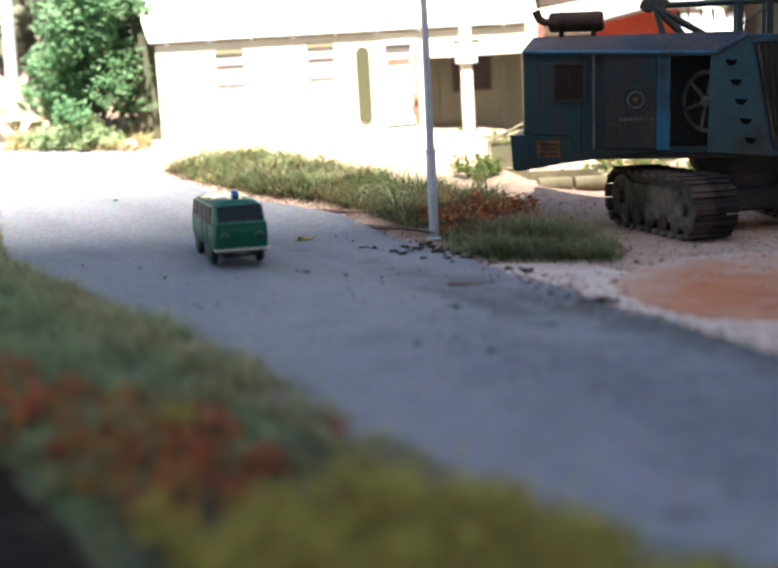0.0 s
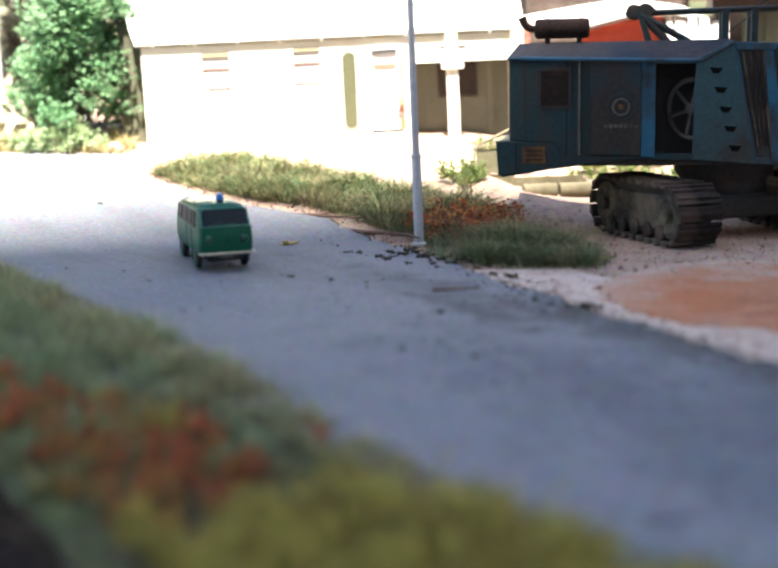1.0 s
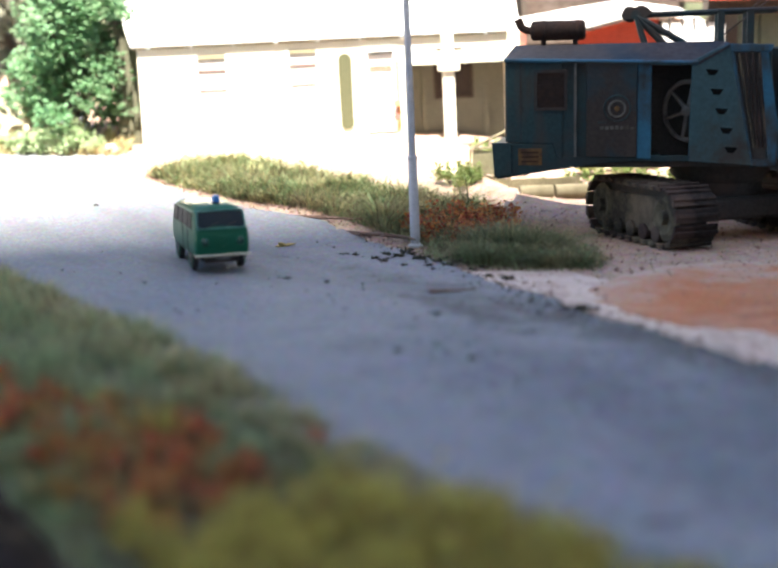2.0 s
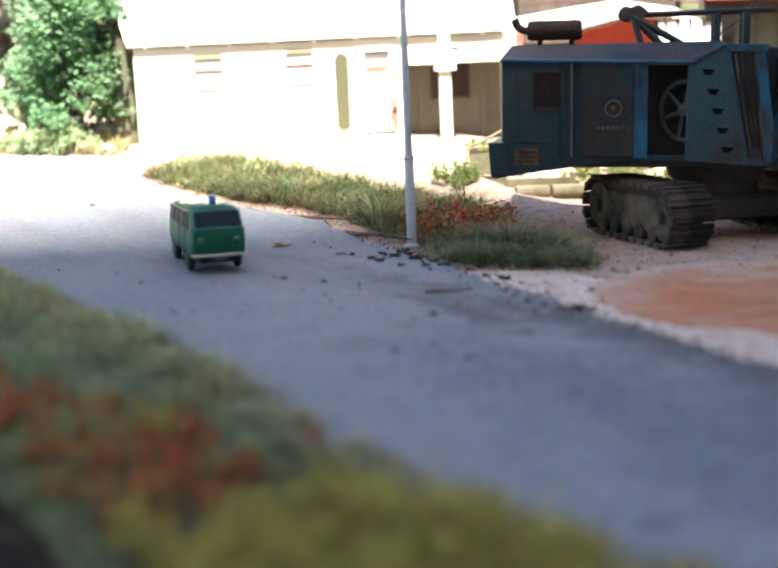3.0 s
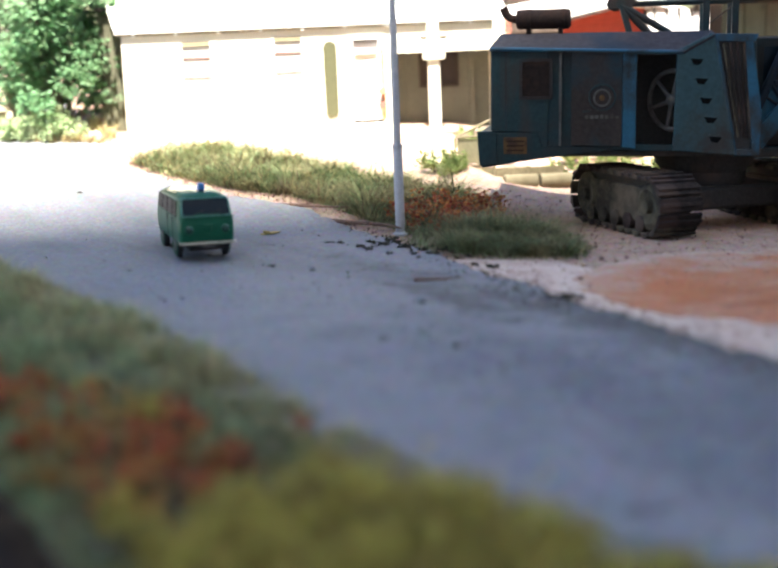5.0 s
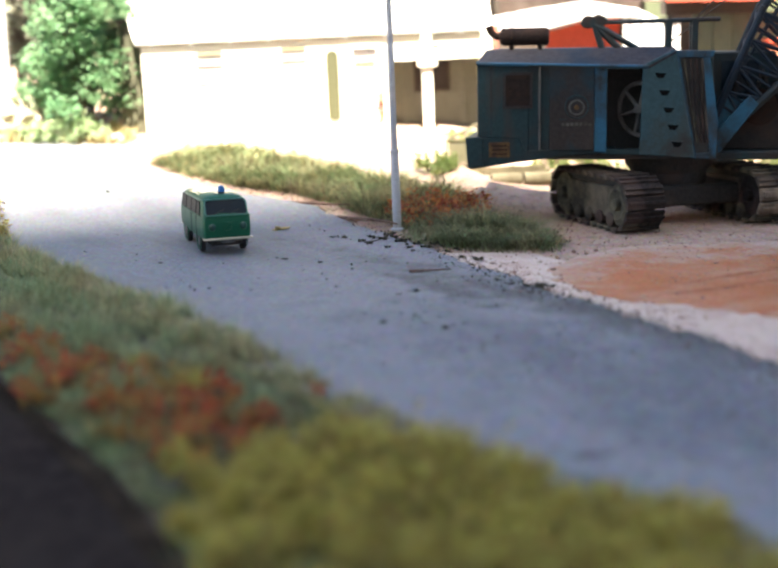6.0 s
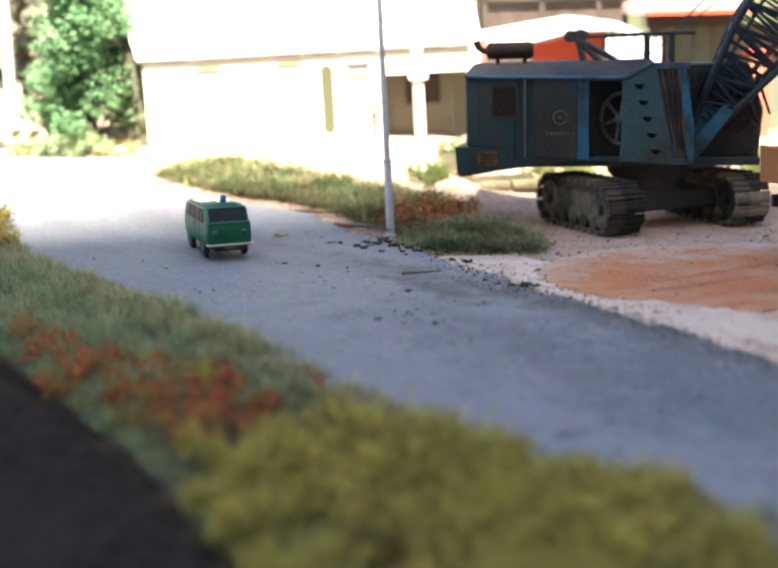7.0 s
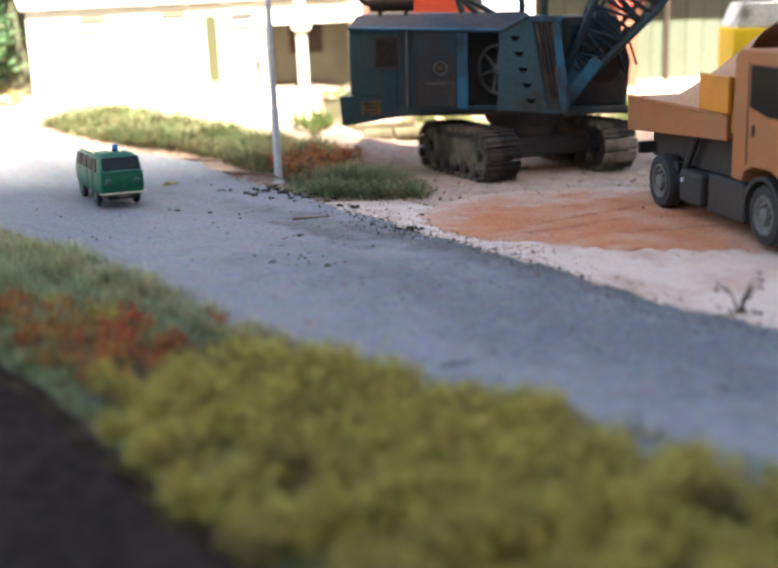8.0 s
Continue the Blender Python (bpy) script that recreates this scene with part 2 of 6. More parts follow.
M_SHED = mat("grey_green_sheet", (0.135, 0.157, 0.117), 0.8, vary=0.1, fine=400, coarse=40, second=(0.110, 0.126, 0.095), amount=0.35, bump=0.1, rand=0.08, spec=0.2)
M_DARKTIMBER = mat("dark_brown_timber", (0.06, 0.045, 0.035), 0.8, vary=0.3, fine=500, coarse=50, bump=0.3)
M_BRICK = mat("red_brick", (0.36, 0.15, 0.10), 0.85, vary=0.2, fine=800, coarse=100, bump=0.4, rand=0.2)
M_GRASS = mat("static_grass", (0.165, 0.200, 0.095), 0.8, vary=0.1, fine=300, coarse=45, second=(0.27, 0.235, 0.14), amount=0.5, bump=0.0, rand=0.65, island=True, thin=0.3, spec=0.1)
M_GRASSCOOL = mat("blue_green_grass", (0.245, 0.30, 0.150), 0.8, vary=0.1, fine=300, coarse=35, second=(0.33, 0.29, 0.15), amount=0.42, bump=0.0, rand=0.5, island=True, thin=0.3, spec=0.1)
M_STRAW = mat("dry_grass", (0.42, 0.335, 0.17), 0.8, vary=0.15, fine=300, coarse=30, bump=0.0, rand=0.35, island=True, thin=0.3)
M_REDLEAF = mat("red_leaf", (0.50, 0.080, 0.045), 0.75, vary=0.15, fine=400, coarse=60, second=(0.30, 0.19, 0.06), amount=0.5, bump=0.0, rand=0.45, island=True, thin=0.3, spec=0.15)
M_OLIVELEAF = mat("yellow_green_leaf", (0.43, 0.345, 0.090), 0.75, vary=0.12, fine=400, coarse=40, second=(0.28, 0.215, 0.085), amount=0.52, bump=0.0, rand=0.5, island=True, thin=0.35, spec=0.15)
M_LIMELEAF = mat("pale_lime_leaf", (0.22, 0.285, 0.10), 0.75, vary=0.12, fine=400, coarse=40, second=(0.33, 0.33, 0.13), amount=0.4, bump=0.0, rand=0.35, island=True, thin=0.4, spec=0.15)
M_RUSTLEAF = mat("rust_orange_leaf", (0.38, 0.185, 0.06), 0.75, vary=0.15, fine=400, coarse=60, second=(0.23, 0.19, 0.06), amount=0.48, bump=0.0, rand=0.4, island=True, thin=0.3, spec=0.15)
M_LEAF = mat("green_leaf", (0.18, 0.32, 0.165), 0.65, vary=0.12, fine=400, coarse=30, second=(0.26, 0.40, 0.235), amount=0.45, bump=0.0, rand=0.22, island=True, thin=0.62, spec=0.2)
M_GREYLEAF = mat("grey_green_needles", (0.27, 0.27, 0.20), 0.8, vary=0.15, fine=400, coarse=30, second=(0.38, 0.35, 0.28), amount=0.4, bump=0.0, rand=0.4, island=True, thin=0.25)
M_RUSTRED = mat("orange_red_leaf", (0.44, 0.135, 0.060), 0.75, vary=0.15, fine=400, coarse=60, second=(0.28, 0.20, 0.08), amount=0.42, bump=0.0, rand=0.4, island=True, thin=0.3, spec=0.15)
M_GRASSDARK = mat("dark_olive_grass", (0.155, 0.175, 0.090), 0.8, vary=0.1, fine=300, coarse=45, second=(0.23, 0.185, 0.11), amount=0.45, bump=0.0, rand=0.55, island=True, thin=0.3, spec=0.15)
M_BACK = mat("dim_hillside", (0.085, 0.105, 0.060), 0.9, vary=0.35, fine=90, coarse=12, second=(0.15, 0.155, 0.11), amount=0.45, bump=0.3)
M_PINKROOF = mat("pink_roofing", (0.50, 0.36, 0.32), 0.85, vary=0.08, fine=500, coarse=40, bump=0.2, spec=0.2)
M_ROCK = mat("pale_rock", (0.36, 0.32, 0.24), 0.9, vary=0.2, fine=500, coarse=60, second=(0.28, 0.24, 0.16), amount=0.4, bump=0.5, spec=0.2)
M_WHEEL = mat("pale_flywheel_iron", (0.135, 0.128, 0.118), 0.65, vary=0.2, fine=600, coarse=80, second=(0.055, 0.048, 0.042), amount=0.35, bump=0.2, spec=0.3)
M_BARK = mat("grey_bark", (0.12, 0.095, 0.07), 0.9, vary=0.3, fine=500, coarse=60, bump=0.6)
M_MOSS = mat("dark_moss", (0.040, 0.038, 0.026), 0.95, vary=0.45, fine=900, coarse=150, second=(0.07, 0.055, 0.035), amount=0.4, bump=0.7, spec=0.15)
M_DEADLEAF = mat("straw_yellow_dead_leaf", (0.36, 0.27, 0.085), 0.8, vary=0.3, fine=700, coarse=160, second=(0.20, 0.15, 0.06), amount=0.5, bump=0.4)
M_TWIG = mat("brown_twig", (0.14, 0.082, 0.058), 0.85, vary=0.35, fine=800, coarse=100, bump=0.5)
M_PINKSTONE = mat("pink_stone", (0.31, 0.205, 0.155), 0.9, vary=0.2, fine=900, coarse=120, bump=0.4, rand=0.35, island=True)
M_OUTER = mat("sun_blocker_plain", (0.45, 0.44, 0.42), 0.9, vary=0.08, fine=8, coarse=0.6, bump=0.2)
M_PALELEAF = mat("bleached_lime_leaf", (0.38, 0.48, 0.27), 0.75, vary=0.12, fine=400, coarse=40, second=(0.56, 0.56, 0.39), amount=0.42, bump=0.0, rand=0.25, island=True, thin=0.45, spec=0.1)
M_WEED = mat("tangled_weed_leaf", (0.165, 0.215, 0.100), 0.75, vary=0.12, fine=400, coarse=40, second=(0.27, 0.225, 0.125), amount=0.45, bump=0.0, rand=0.5, island=True, thin=0.35, spec=0.1)
M_WINDOWBAR = mat("faded_pink_bar", (0.15, 0.065, 0.05), 0.7, vary=0.1, fine=600, coarse=60, bump=0.1)
M_ANNEX = mat("dark_olive_boards", (0.098, 0.094, 0.064), 0.85, vary=0.2, fine=500, coarse=40, second=(0.070, 0.065, 0.046), amount=0.4, bump=0.3, rand=0.12, spec=0.2)
M_TRUCKGLASS = mat("dark_cab_glass", (0.009, 0.009, 0.010), 0.35, vary=0.2, bump=0.0, spec=0.03)
M_GREYROOF = mat("dusty_grey_roof", (0.55, 0.54, 0.50), 0.8, vary=0.12, fine=500, coarse=40, second=(0.19, 0.175, 0.15), amount=0.4, bump=0.2, spec=0.2)
M_LOADSAND = mat("heaped_sand", (0.43, 0.235, 0.145), 0.92, vary=0.22, fine=1300, coarse=80, second=(0.40, 0.25, 0.16), amount=0.45, bump=0.7, grit=0.2, spec=0.2)
M_FRAMEWOOD = mat("sunbleached_frame_wood", (0.22, 0.185, 0.115), 0.85, vary=0.2, fine=500, coarse=60, second=(0.15, 0.125, 0.075), amount=0.4, bump=0.3, spec=0.2)
M_STRAWPANE = mat("straw_coloured_panel", (0.27, 0.25, 0.15), 0.6, vary=0.15, fine=500, coarse=50, second=(0.20, 0.18, 0.11), amount=0.4, bump=0.1, thin=0.3, spec=0.3)
M_RIM = mat("dusty_wheel_rim", (0.12, 0.112, 0.102), 0.7, vary=0.2, fine=600, coarse=80, second=(0.10, 0.09, 0.08), amount=0.4, bump=0.2, spec=0.3)
M_LIP = mat("dark_earth_lip", (0.022, 0.0165, 0.0125), 1.0, vary=0.5, fine=900, coarse=90, second=(0.045, 0.034, 0.024), amount=0.4, bump=0.7, spec=0.0)
M_BLUEGREY = mat("faded_blue_grey_paint", (0.031, 0.072, 0.084), 0.6, vary=0.2, fine=700, coarse=45, second=(0.038, 0.035, 0.031), amount=0.34, bump=0.25, spec=0.25, streak=((0.047, 0.041, 0.036), 55, 0.45))
M_SLOT = mat("black_louvre_gap", (0.006, 0.006, 0.006), 0.9, vary=0.2, bump=0.0, spec=0.1)


# ---- building helpers: all shapes below are in millimetres of the model ----
MM = 0.001


class Shape:
    """A bmesh in millimetres, with the few forms that the models are made of."""

    def __init__(self):
        self.bm = bmesh.new()

    def box(self, x0, x1, y0, y1, z0, z1, turn=None):
        v = [Vector((x, y, z)) for z in (z0, z1) for y in (y0, y1) for x in (x0, x1)]
        if turn is not None:
            v = [turn @ p for p in v]
        v = [self.bm.verts.new(p) for p in v]
        for f in ((0, 2, 3, 1), (4, 5, 7, 6), (0, 1, 5, 4), (2, 6, 7, 3), (0, 4, 6, 2), (1, 3, 7, 5)):
            self.bm.faces.new([v[i] for i in f])
        return self

    def rod(self, a, b, r0, r1=None, seg=8, caps=True):
        a, b = Vector(a), Vector(b)
        r1 = r0 if r1 is None else r1
        q = (b - a).to_track_quat("Z", "Y")
        rings = []
        for p, r in ((a, r0), (b, r1)):
            rings.append([self.bm.verts.new(p + q @ Vector((r * math.cos(k * math.tau / seg), r * math.sin(k * math.tau / seg), 0))) for k in range(seg)])
        for k in range(seg):
            self.bm.faces.new((rings[0][k], rings[0][(k + 1) % seg], rings[1][(k + 1) % seg], rings[1][k]))
        if caps:
            self.bm.faces.new(rings[0][::-1])
            self.bm.faces.new(rings[1])
        return self

    def ring(self, c, axis, R, r, seg=28, sec=8):
        q = Vector(axis).to_track_quat("Z", "Y")
        g = []
        for k in range(seg):
            a = k * math.tau / seg
            row = []
            for j in range(sec):
                b = j * math.tau / sec
                d = R + r * math.cos(b)
                row.append(self.bm.verts.new(Vector(c) + q @ Vector((d * math.cos(a), d * math.sin(a), r * math.sin(b)))))
            g.append(row)
        for k in range(seg):
            for j in range(sec):
                self.bm.faces.new((g[k][j], g[(k + 1) % seg][j], g[(k + 1) % seg][(j + 1) % sec], g[k][(j + 1) % sec]))
        return self

    def prism(self, outline, y0, y1, inset=None):
        """The outline in x and z, carried along y. inset: the outline at y1, where it differs."""
        a = [self.bm.verts.new((x, y0, z)) for x, z in outline]
        b = [self.bm.verts.new((x, y1, z)) for x, z in (inset or outline)]
        n = len(a)
        for k in range(n):
            self.bm.faces.new((a[k], a[(k + 1) % n], b[(k + 1) % n], b[k]))
        self.bm.faces.new(a[::-1])
        self.bm.faces.new(b)
        return self

    def plate(self, outline, thick, placed):
        """A flat outline in its own x and y, thickened along its z, set by a matrix."""
        a = [self.bm.verts.new(placed @ Vector((x, y, 0))) for x, y in outline]
        b = [self.bm.verts.new(placed @ Vector((x, y, thick))) for x, y in outline]
        n = len(a)
        for k in range(n):
            self.bm.faces.new((a[k], a[(k + 1) % n], b[(k + 1) % n], b[k]))
        self.bm.faces.new(a[::-1])
        self.bm.faces.new(b)
        return self

    def lathe(self, profile, c, axis=(0, 0, 1), seg=24):
        q = Vector(axis).to_track_quat("Z", "Y")
        rows = [[self.bm.verts.new(Vector(c) + q @ Vector((r * math.cos(k * math.tau / seg), r * math.sin(k * math.tau / seg), z))) for k in range(seg)] for r, z in profile]
        for i in range(len(rows) - 1):
            for k in range(seg):
                self.bm.faces.new((rows[i][k], rows[i][(k + 1) % seg], rows[i + 1][(k + 1) % seg], rows[i + 1][k]))
        self.bm.faces.new(rows[0][::-1])
        self.bm.faces.new(rows[-1])
        return self

    def fan(self, c, tips, r, seg=5):
        """Tapered stems that spring from one foot."""
        ring = [self.bm.verts.new((c[0] + r * math.cos(k * math.tau / seg), c[1] + r * math.sin(k * math.tau / seg), c[2])) for k in range(seg)]
        for p in tips:
            t = self.bm.verts.new(p)
            for k in range(seg):
                self.bm.faces.new((ring[k], ring[(k + 1) % seg], t))
        return self

    def bevel(self, w, seg=2):
        bmesh.ops.recalc_face_normals(self.bm, faces=self.bm.faces)
        bmesh.ops.bevel(self.bm, geom=list(self.bm.edges), offset=w, segments=seg, profile=0.5, affect="EDGES", clamp_overlap=True)
        return self

    def ball(self, c, r, wobble=0.0, sub=1, flat=1.0):
        got = bmesh.ops.create_icosphere(self.bm, subdivisions=sub, radius=1.0)
        for v in got["verts"]:
            k = r * (1 + random.uniform(-wobble, wobble))
            v.co = Vector(c) + Vector((v.co.x * k, v.co.y * k, v.co.z * k * flat))
        return self


def meshed(name, shape, material, smooth=False):
    bmesh.ops.recalc_face_normals(shape.bm, faces=shape.bm.faces)
    bmesh.ops.scale(shape.bm, vec=(MM, MM, MM), verts=shape.bm.verts)
    me = bpy.data.meshes.new(name)
    shape.bm.to_mesh(me)
    shape.bm.free()
    if smooth:
        me.polygons.foreach_set("use_smooth", [True] * len(me.polygons))
        me.set_sharp_from_angle(angle=radians(38))
    me.materials.append(material)
    return me


def part(name, shape, material, parent=None, label="", smooth=False):
    ob = new(name, meshed(name, shape, material, smooth))
    ob.parent = parent
    return tagged(ob, label)


def thing(name, x, y, z, turn=0.0, label="", category="", group="", kind="", tilt=(0, 0)):
    ob = new(name)
    ob.empty_display_size = 0.005
    ob.matrix_world = pose(x * MM, y * MM, z * MM, tilt[0], tilt[1], turn)
    return tagged(ob, label, category, group, kind)


def raw(name, verts, faces, material, parent=None, label="", smooth=False):
    me = bpy.data.meshes.new(name)
    me.from_pydata(np.asarray(verts, dtype=float) * MM, [], faces)
    if smooth:
        me.polygons.foreach_set("use_smooth", [True] * len(me.polygons))
    me.materials.append(material)
    ob = new(name, me)
    ob.parent = parent
    return tagged(ob, label)


# ---- the ground ----
LEFT_Y, LEFT_Z = (-11000, 48, 310, 429, 500, 595, 679, 833, 1191, 11000), (-26.4, -26.4, 0, 0, 2, 17.5, 33, 52, 70, 70)
YARD_Y, YARD_Z = (-11000, 48, 310, 540, 600, 679, 833, 1191, 11000), (-26.4, -26.4, 0, 0.5, 9, 26, 50, 70, 70)


def height(x, y):
    """The lie of the land: flat under the road, dipping towards the near edge and rising behind."""
    x, y = np.asarray(x, float), np.asarray(y, float)
    a = sum(np.interp(y + d, LEFT_Y, LEFT_Z) for d in (-12, 0, 12)) / 3
    b = sum(np.interp(y + d, YARD_Y, YARD_Z) for d in (-12, 0, 12)) / 3
    k = np.clip((x - 30) / 60, 0, 1)
    k = k * k * (3 - 2 * k)
    return a * (1 - k) + b * k


def lump(x, y, size, seed=0.0):
    return noise.noise(Vector((x / size + seed * 7.3, y / size - seed * 3.1, seed)))


gx = np.concatenate([[-6000, -4000, -2500, -1100, -700], np.arange(-500, 521, 5), [700, 1100, 2500, 4000, 6000]])
gy = np.concatenate([[-6000, -4000, -2500, -800, -200], np.arange(0, 961, 5), [1100, 1500, 2500, 4000, 6000]])
X, Y = np.meshgrid(gx, gy)
Z = height(X, Y)
Z = Z + np.array([[0.35 * lump(a, b, 9) + 0.5 * lump(a, b, 40, 1) if abs(a) < 600 and -50 < b < 1000 else 0 for a in gx] for b in gy]) - 0.5
W = len(gx)
ground = raw("ground", np.stack([X, Y, Z], -1).reshape(-1, 3), [(j * W + i, j * W + i + 1, j * W + i + W + 1, j * W + i + W) for j in range(len(gy) - 1) for i in range(W - 1)], M_GRAVEL, smooth=True)
tagged(ground, "pinkish gravel ground of the model landscape", "ground", kind="structure")

EDGE_L = ((290, -70), (190, 50), (102, 141), (56, 180), (25, 204), (3, 227), (-25, 261), (-52, 304), (-87, 354), (-152, 451), (-210, 542), (-272, 676), (-340, 860))
EDGE_R = ((420, -60), (300, 60), (205, 170), (146, 228), (116, 262), (93, 299), (79, 324), (62, 351), (46, 390), (30, 428), (9, 476), (-17, 515), (-40, 544), (-67, 558), (-97, 580), (-122, 612), (-160, 700), (-215, 860))


def along(line, n):
    p = np.array(line, float)
    for _ in range(2):
        q = np.empty((2 * len(p) - 2, 2))
        q[0::2], q[1::2] = p[:-1] * 0.75 + p[1:] * 0.25, p[:-1] * 0.25 + p[1:] * 0.75
        p = np.vstack([p[:1], q, p[-1:]])
    s = np.concatenate([[0], np.cumsum(np.hypot(*np.diff(p, axis=0).T))])
    t = np.linspace(0, s[-1], n)
    return np.stack([np.interp(t, s, p[:, 0]), np.interp(t, s, p[:, 1])], -1)


def sheet(name, left, right, n, m, lift, ragged, material, label, category, thick=1.2):
    """A strip of ground between two lines, laid on the land, with ragged edges that turn down."""
    a, b = along(left, n), along(right, n)
    v, f = [], []
    for i in range(n):
        for j in range(m):
            k = j / (m - 1)
            x, y = a[i] * (1 - k) + b[i] * k
            e = min(j, m - 1 - j, 3) / 3
            if e < 1:
                r = (1 - e) * ragged
                x += r * (lump(x, y, 5, 2) + 1.4 * lump(x, y, 19, 3))
                y += r * (lump(x, y, 5, 4) + 1.4 * lump(x, y, 19, 5))
            z = float(height(x, y)) + lift + 0.18 * lump(x, y, 14, 6) + 0.35 * lump(x, y, 50, 7) - (thick if j in (0, m - 1) else 0)
            v.append((x, y, z))
    for i in range(n - 1):
        for j in range(m - 1):
            p = i * m + j
            f.append((p, p + 1, p + m + 1, p + m))
    ob = raw(name, v, f, material, smooth=True)
    return tagged(ob, label, category, kind="structure")


sheet("road", EDGE_L, EDGE_R, 520, 70, 0.35, 5.0, M_ASPHALT, "grey asphalt road with fine grit, stained patches and a painted band of shade", "road")
sheet("pale_margin", ((26, 434), (44, 394), (60, 353), (77, 324), (92, 298), (115, 262), (145, 228), (204, 170)),
      ((60, 436), (76, 402), (86, 374), (96, 352), (114, 336), (140, 320), (176, 306), (236, 284)), 150, 34, 0.12, 3.4, M_PALE, "pale dusty grit beside the road", "ground")
sheet("sand_patch", ((65, 400), (64, 376), (68, 355), (78, 340), (92, 327), (112, 317), (140, 309), (172, 298), (206, 286)),
      ((78, 424), (104, 440), (132, 448), (168, 444), (200, 424), (218, 392), (226, 366), (230, 340), (232, 316)), 150, 44, 0.25, 7.0, M_SAND, "orange-red sand spread over the yard", "sand", 0.9)

# the dark edge board that closes the landscape on the near side
bl = along(((-330, 560), (-190, 394), (-114, 288), (-82, 241), (-58, 205), (-37, 166), (-10, 122), (40, 48), (120, -60)), 60)
v, f = [], []
for i, (x, y) in enumerate(bl):
    d = bl[min(i + 1, 59)] - bl[max(i - 1, 0)]
    nx, ny = d[1], -d[0]
    s = math.hypot(nx, ny)
    nx, ny = nx / s, ny / s
    z = float(height(x, y))
    for off, dz in ((0, -12), (0, 0.6), (1.2, 1.2), (45, 0.8), (110, 0.8), (260, 0.8)):
        u, w = x + nx * off, y + ny * off
        v.append((u, w, float(height(u, w)) + dz))
for i in range(59):
    for j in range(5):
        p = i * 6 + j
        f.append((p, p + 1, p + 7, p + 6))
tagged(raw("edge_board", v, f, M_BOARD), "dark brown-black board along the near edge of the landscape", "board", kind="structure")

sheet("verge_soil", ((-338, 554), (-198, 388), (-122, 282), (-90, 235), (-66, 199), (-45, 160), (-18, 116), (32, 42), (112, -66)), ((-332, 622), (-206, 548), (-148, 458), (-83, 361), (-49, 311), (-22, 269), (5, 234), (27, 211), (58, 187), (104, 147), (192, 58)), 160, 24, 0.15, 1.5, M_SOIL, "dark earth of the near verge", "ground")

LIP = ((-330, 562), (-190, 396), (-114, 290), (-82, 243), (-58, 207), (-37, 168), (-10, 124), (40, 50), (120, -58))
sheet("verge_lip", LIP, [(x - 5.2, y - 3.8) for x, y in LIP], 240, 12, 1.5, 1.6, M_LIP, "crumbling dark earth lip along the edge board", "ground")

# a tall plain wall, added unseen far behind the camera, shades the near half
DIST, SLANT = 2.6, 12.0
top = (0.64 + DIST) * math.tan(radians(SUN_HIGH)) / math.cos(radians(SUN_SIDE))
shade = part("wall_behind", Shape().box(-5200, 5200, -300, 0, -150, top * 1000), M_OUTER)
shade.matrix_world = pose(0, -DIST, 0, 0, 0, SLANT)
tagged(shade, "tall plain wall added out of view to keep the sun off the near half", "wall", kind="structure")



# ---- plants ----
def blades(points, tall, thick, lean, seed):
    """Thin bent blades, two faces each, standing on the points."""
    r = np.random.RandomState(seed)
    n = len(points)
    p = np.asarray(points, float)
    h = tall * r.uniform(0.4, 1.15, n) * np.array([max(0.25, 0.8 + 1.1 * lump(a, b, 9, 3) + 0.5 * lump(a, b, 24, 4)) for a, b, _ in p])
    a = r.uniform(0, math.tau, n)
    w = thick * r.uniform(0.6, 1.3, n)
    d = np.stack([np.cos(a), np.sin(a)], -1)
    s = np.stack([-np.sin(a), np.cos(a)], -1)
    bend = lean * r.uniform(0.1, 1.0, n) * h
    v = np.zeros((n, 5, 3))
    for i, (side, up, out) in enumerate(((-1, 0, 0), (1, 0, 0), (0.75, 0.55, 0.35), (-0.75, 0.55, 0.35), (0, 1, 1))):
        v[:, i, :2] = p[:, :2] + s * (w * side * 0.5)[:, None] + d * (bend * out)[:, None]
        v[:, i, 2] = p[:, 2] + h * up
    f = []
    for i in range(n):
        k = 5 * i
        f += [(k, k + 1, k + 2, k + 3), (k + 3, k + 2, k + 4)]
    return v.reshape(-1, 3), f


def flakes(centres, size, seed, droop=0.3):
    """Small folded leaves, each of two faces, at the centres, turned at random."""
    r = np.random.RandomState(seed)
    n = len(centres)
    c = np.asarray(centres, float)
    a = r.normal(size=(n, 3))
    a[:, 2] = np.abs(a[:, 2]) * 0.5 - droop
    a /= np.linalg.norm(a, axis=1)[:, None]
    b = np.cross(a, r.normal(size=(n, 3)))
    b /= np.linalg.norm(b, axis=1)[:, None]
    k = np.cross(a, b)
    s = size * r.uniform(0.55, 1.3, n)[:, None]
    v = np.zeros((n, 4, 3))
    v[:, 0], v[:, 1] = c - a * s * 0.5, c + b * s * 0.36 + k * s * 0.14
    v[:, 2], v[:, 3] = c + a * s * 0.55, c - b * s * 0.36 + k * s * 0.14
    f = []
    for i in range(n):
        q = 4 * i
        f += [(q, q + 1, q + 2), (q, q + 2, q + 3)]
    return v.reshape(-1, 3), f


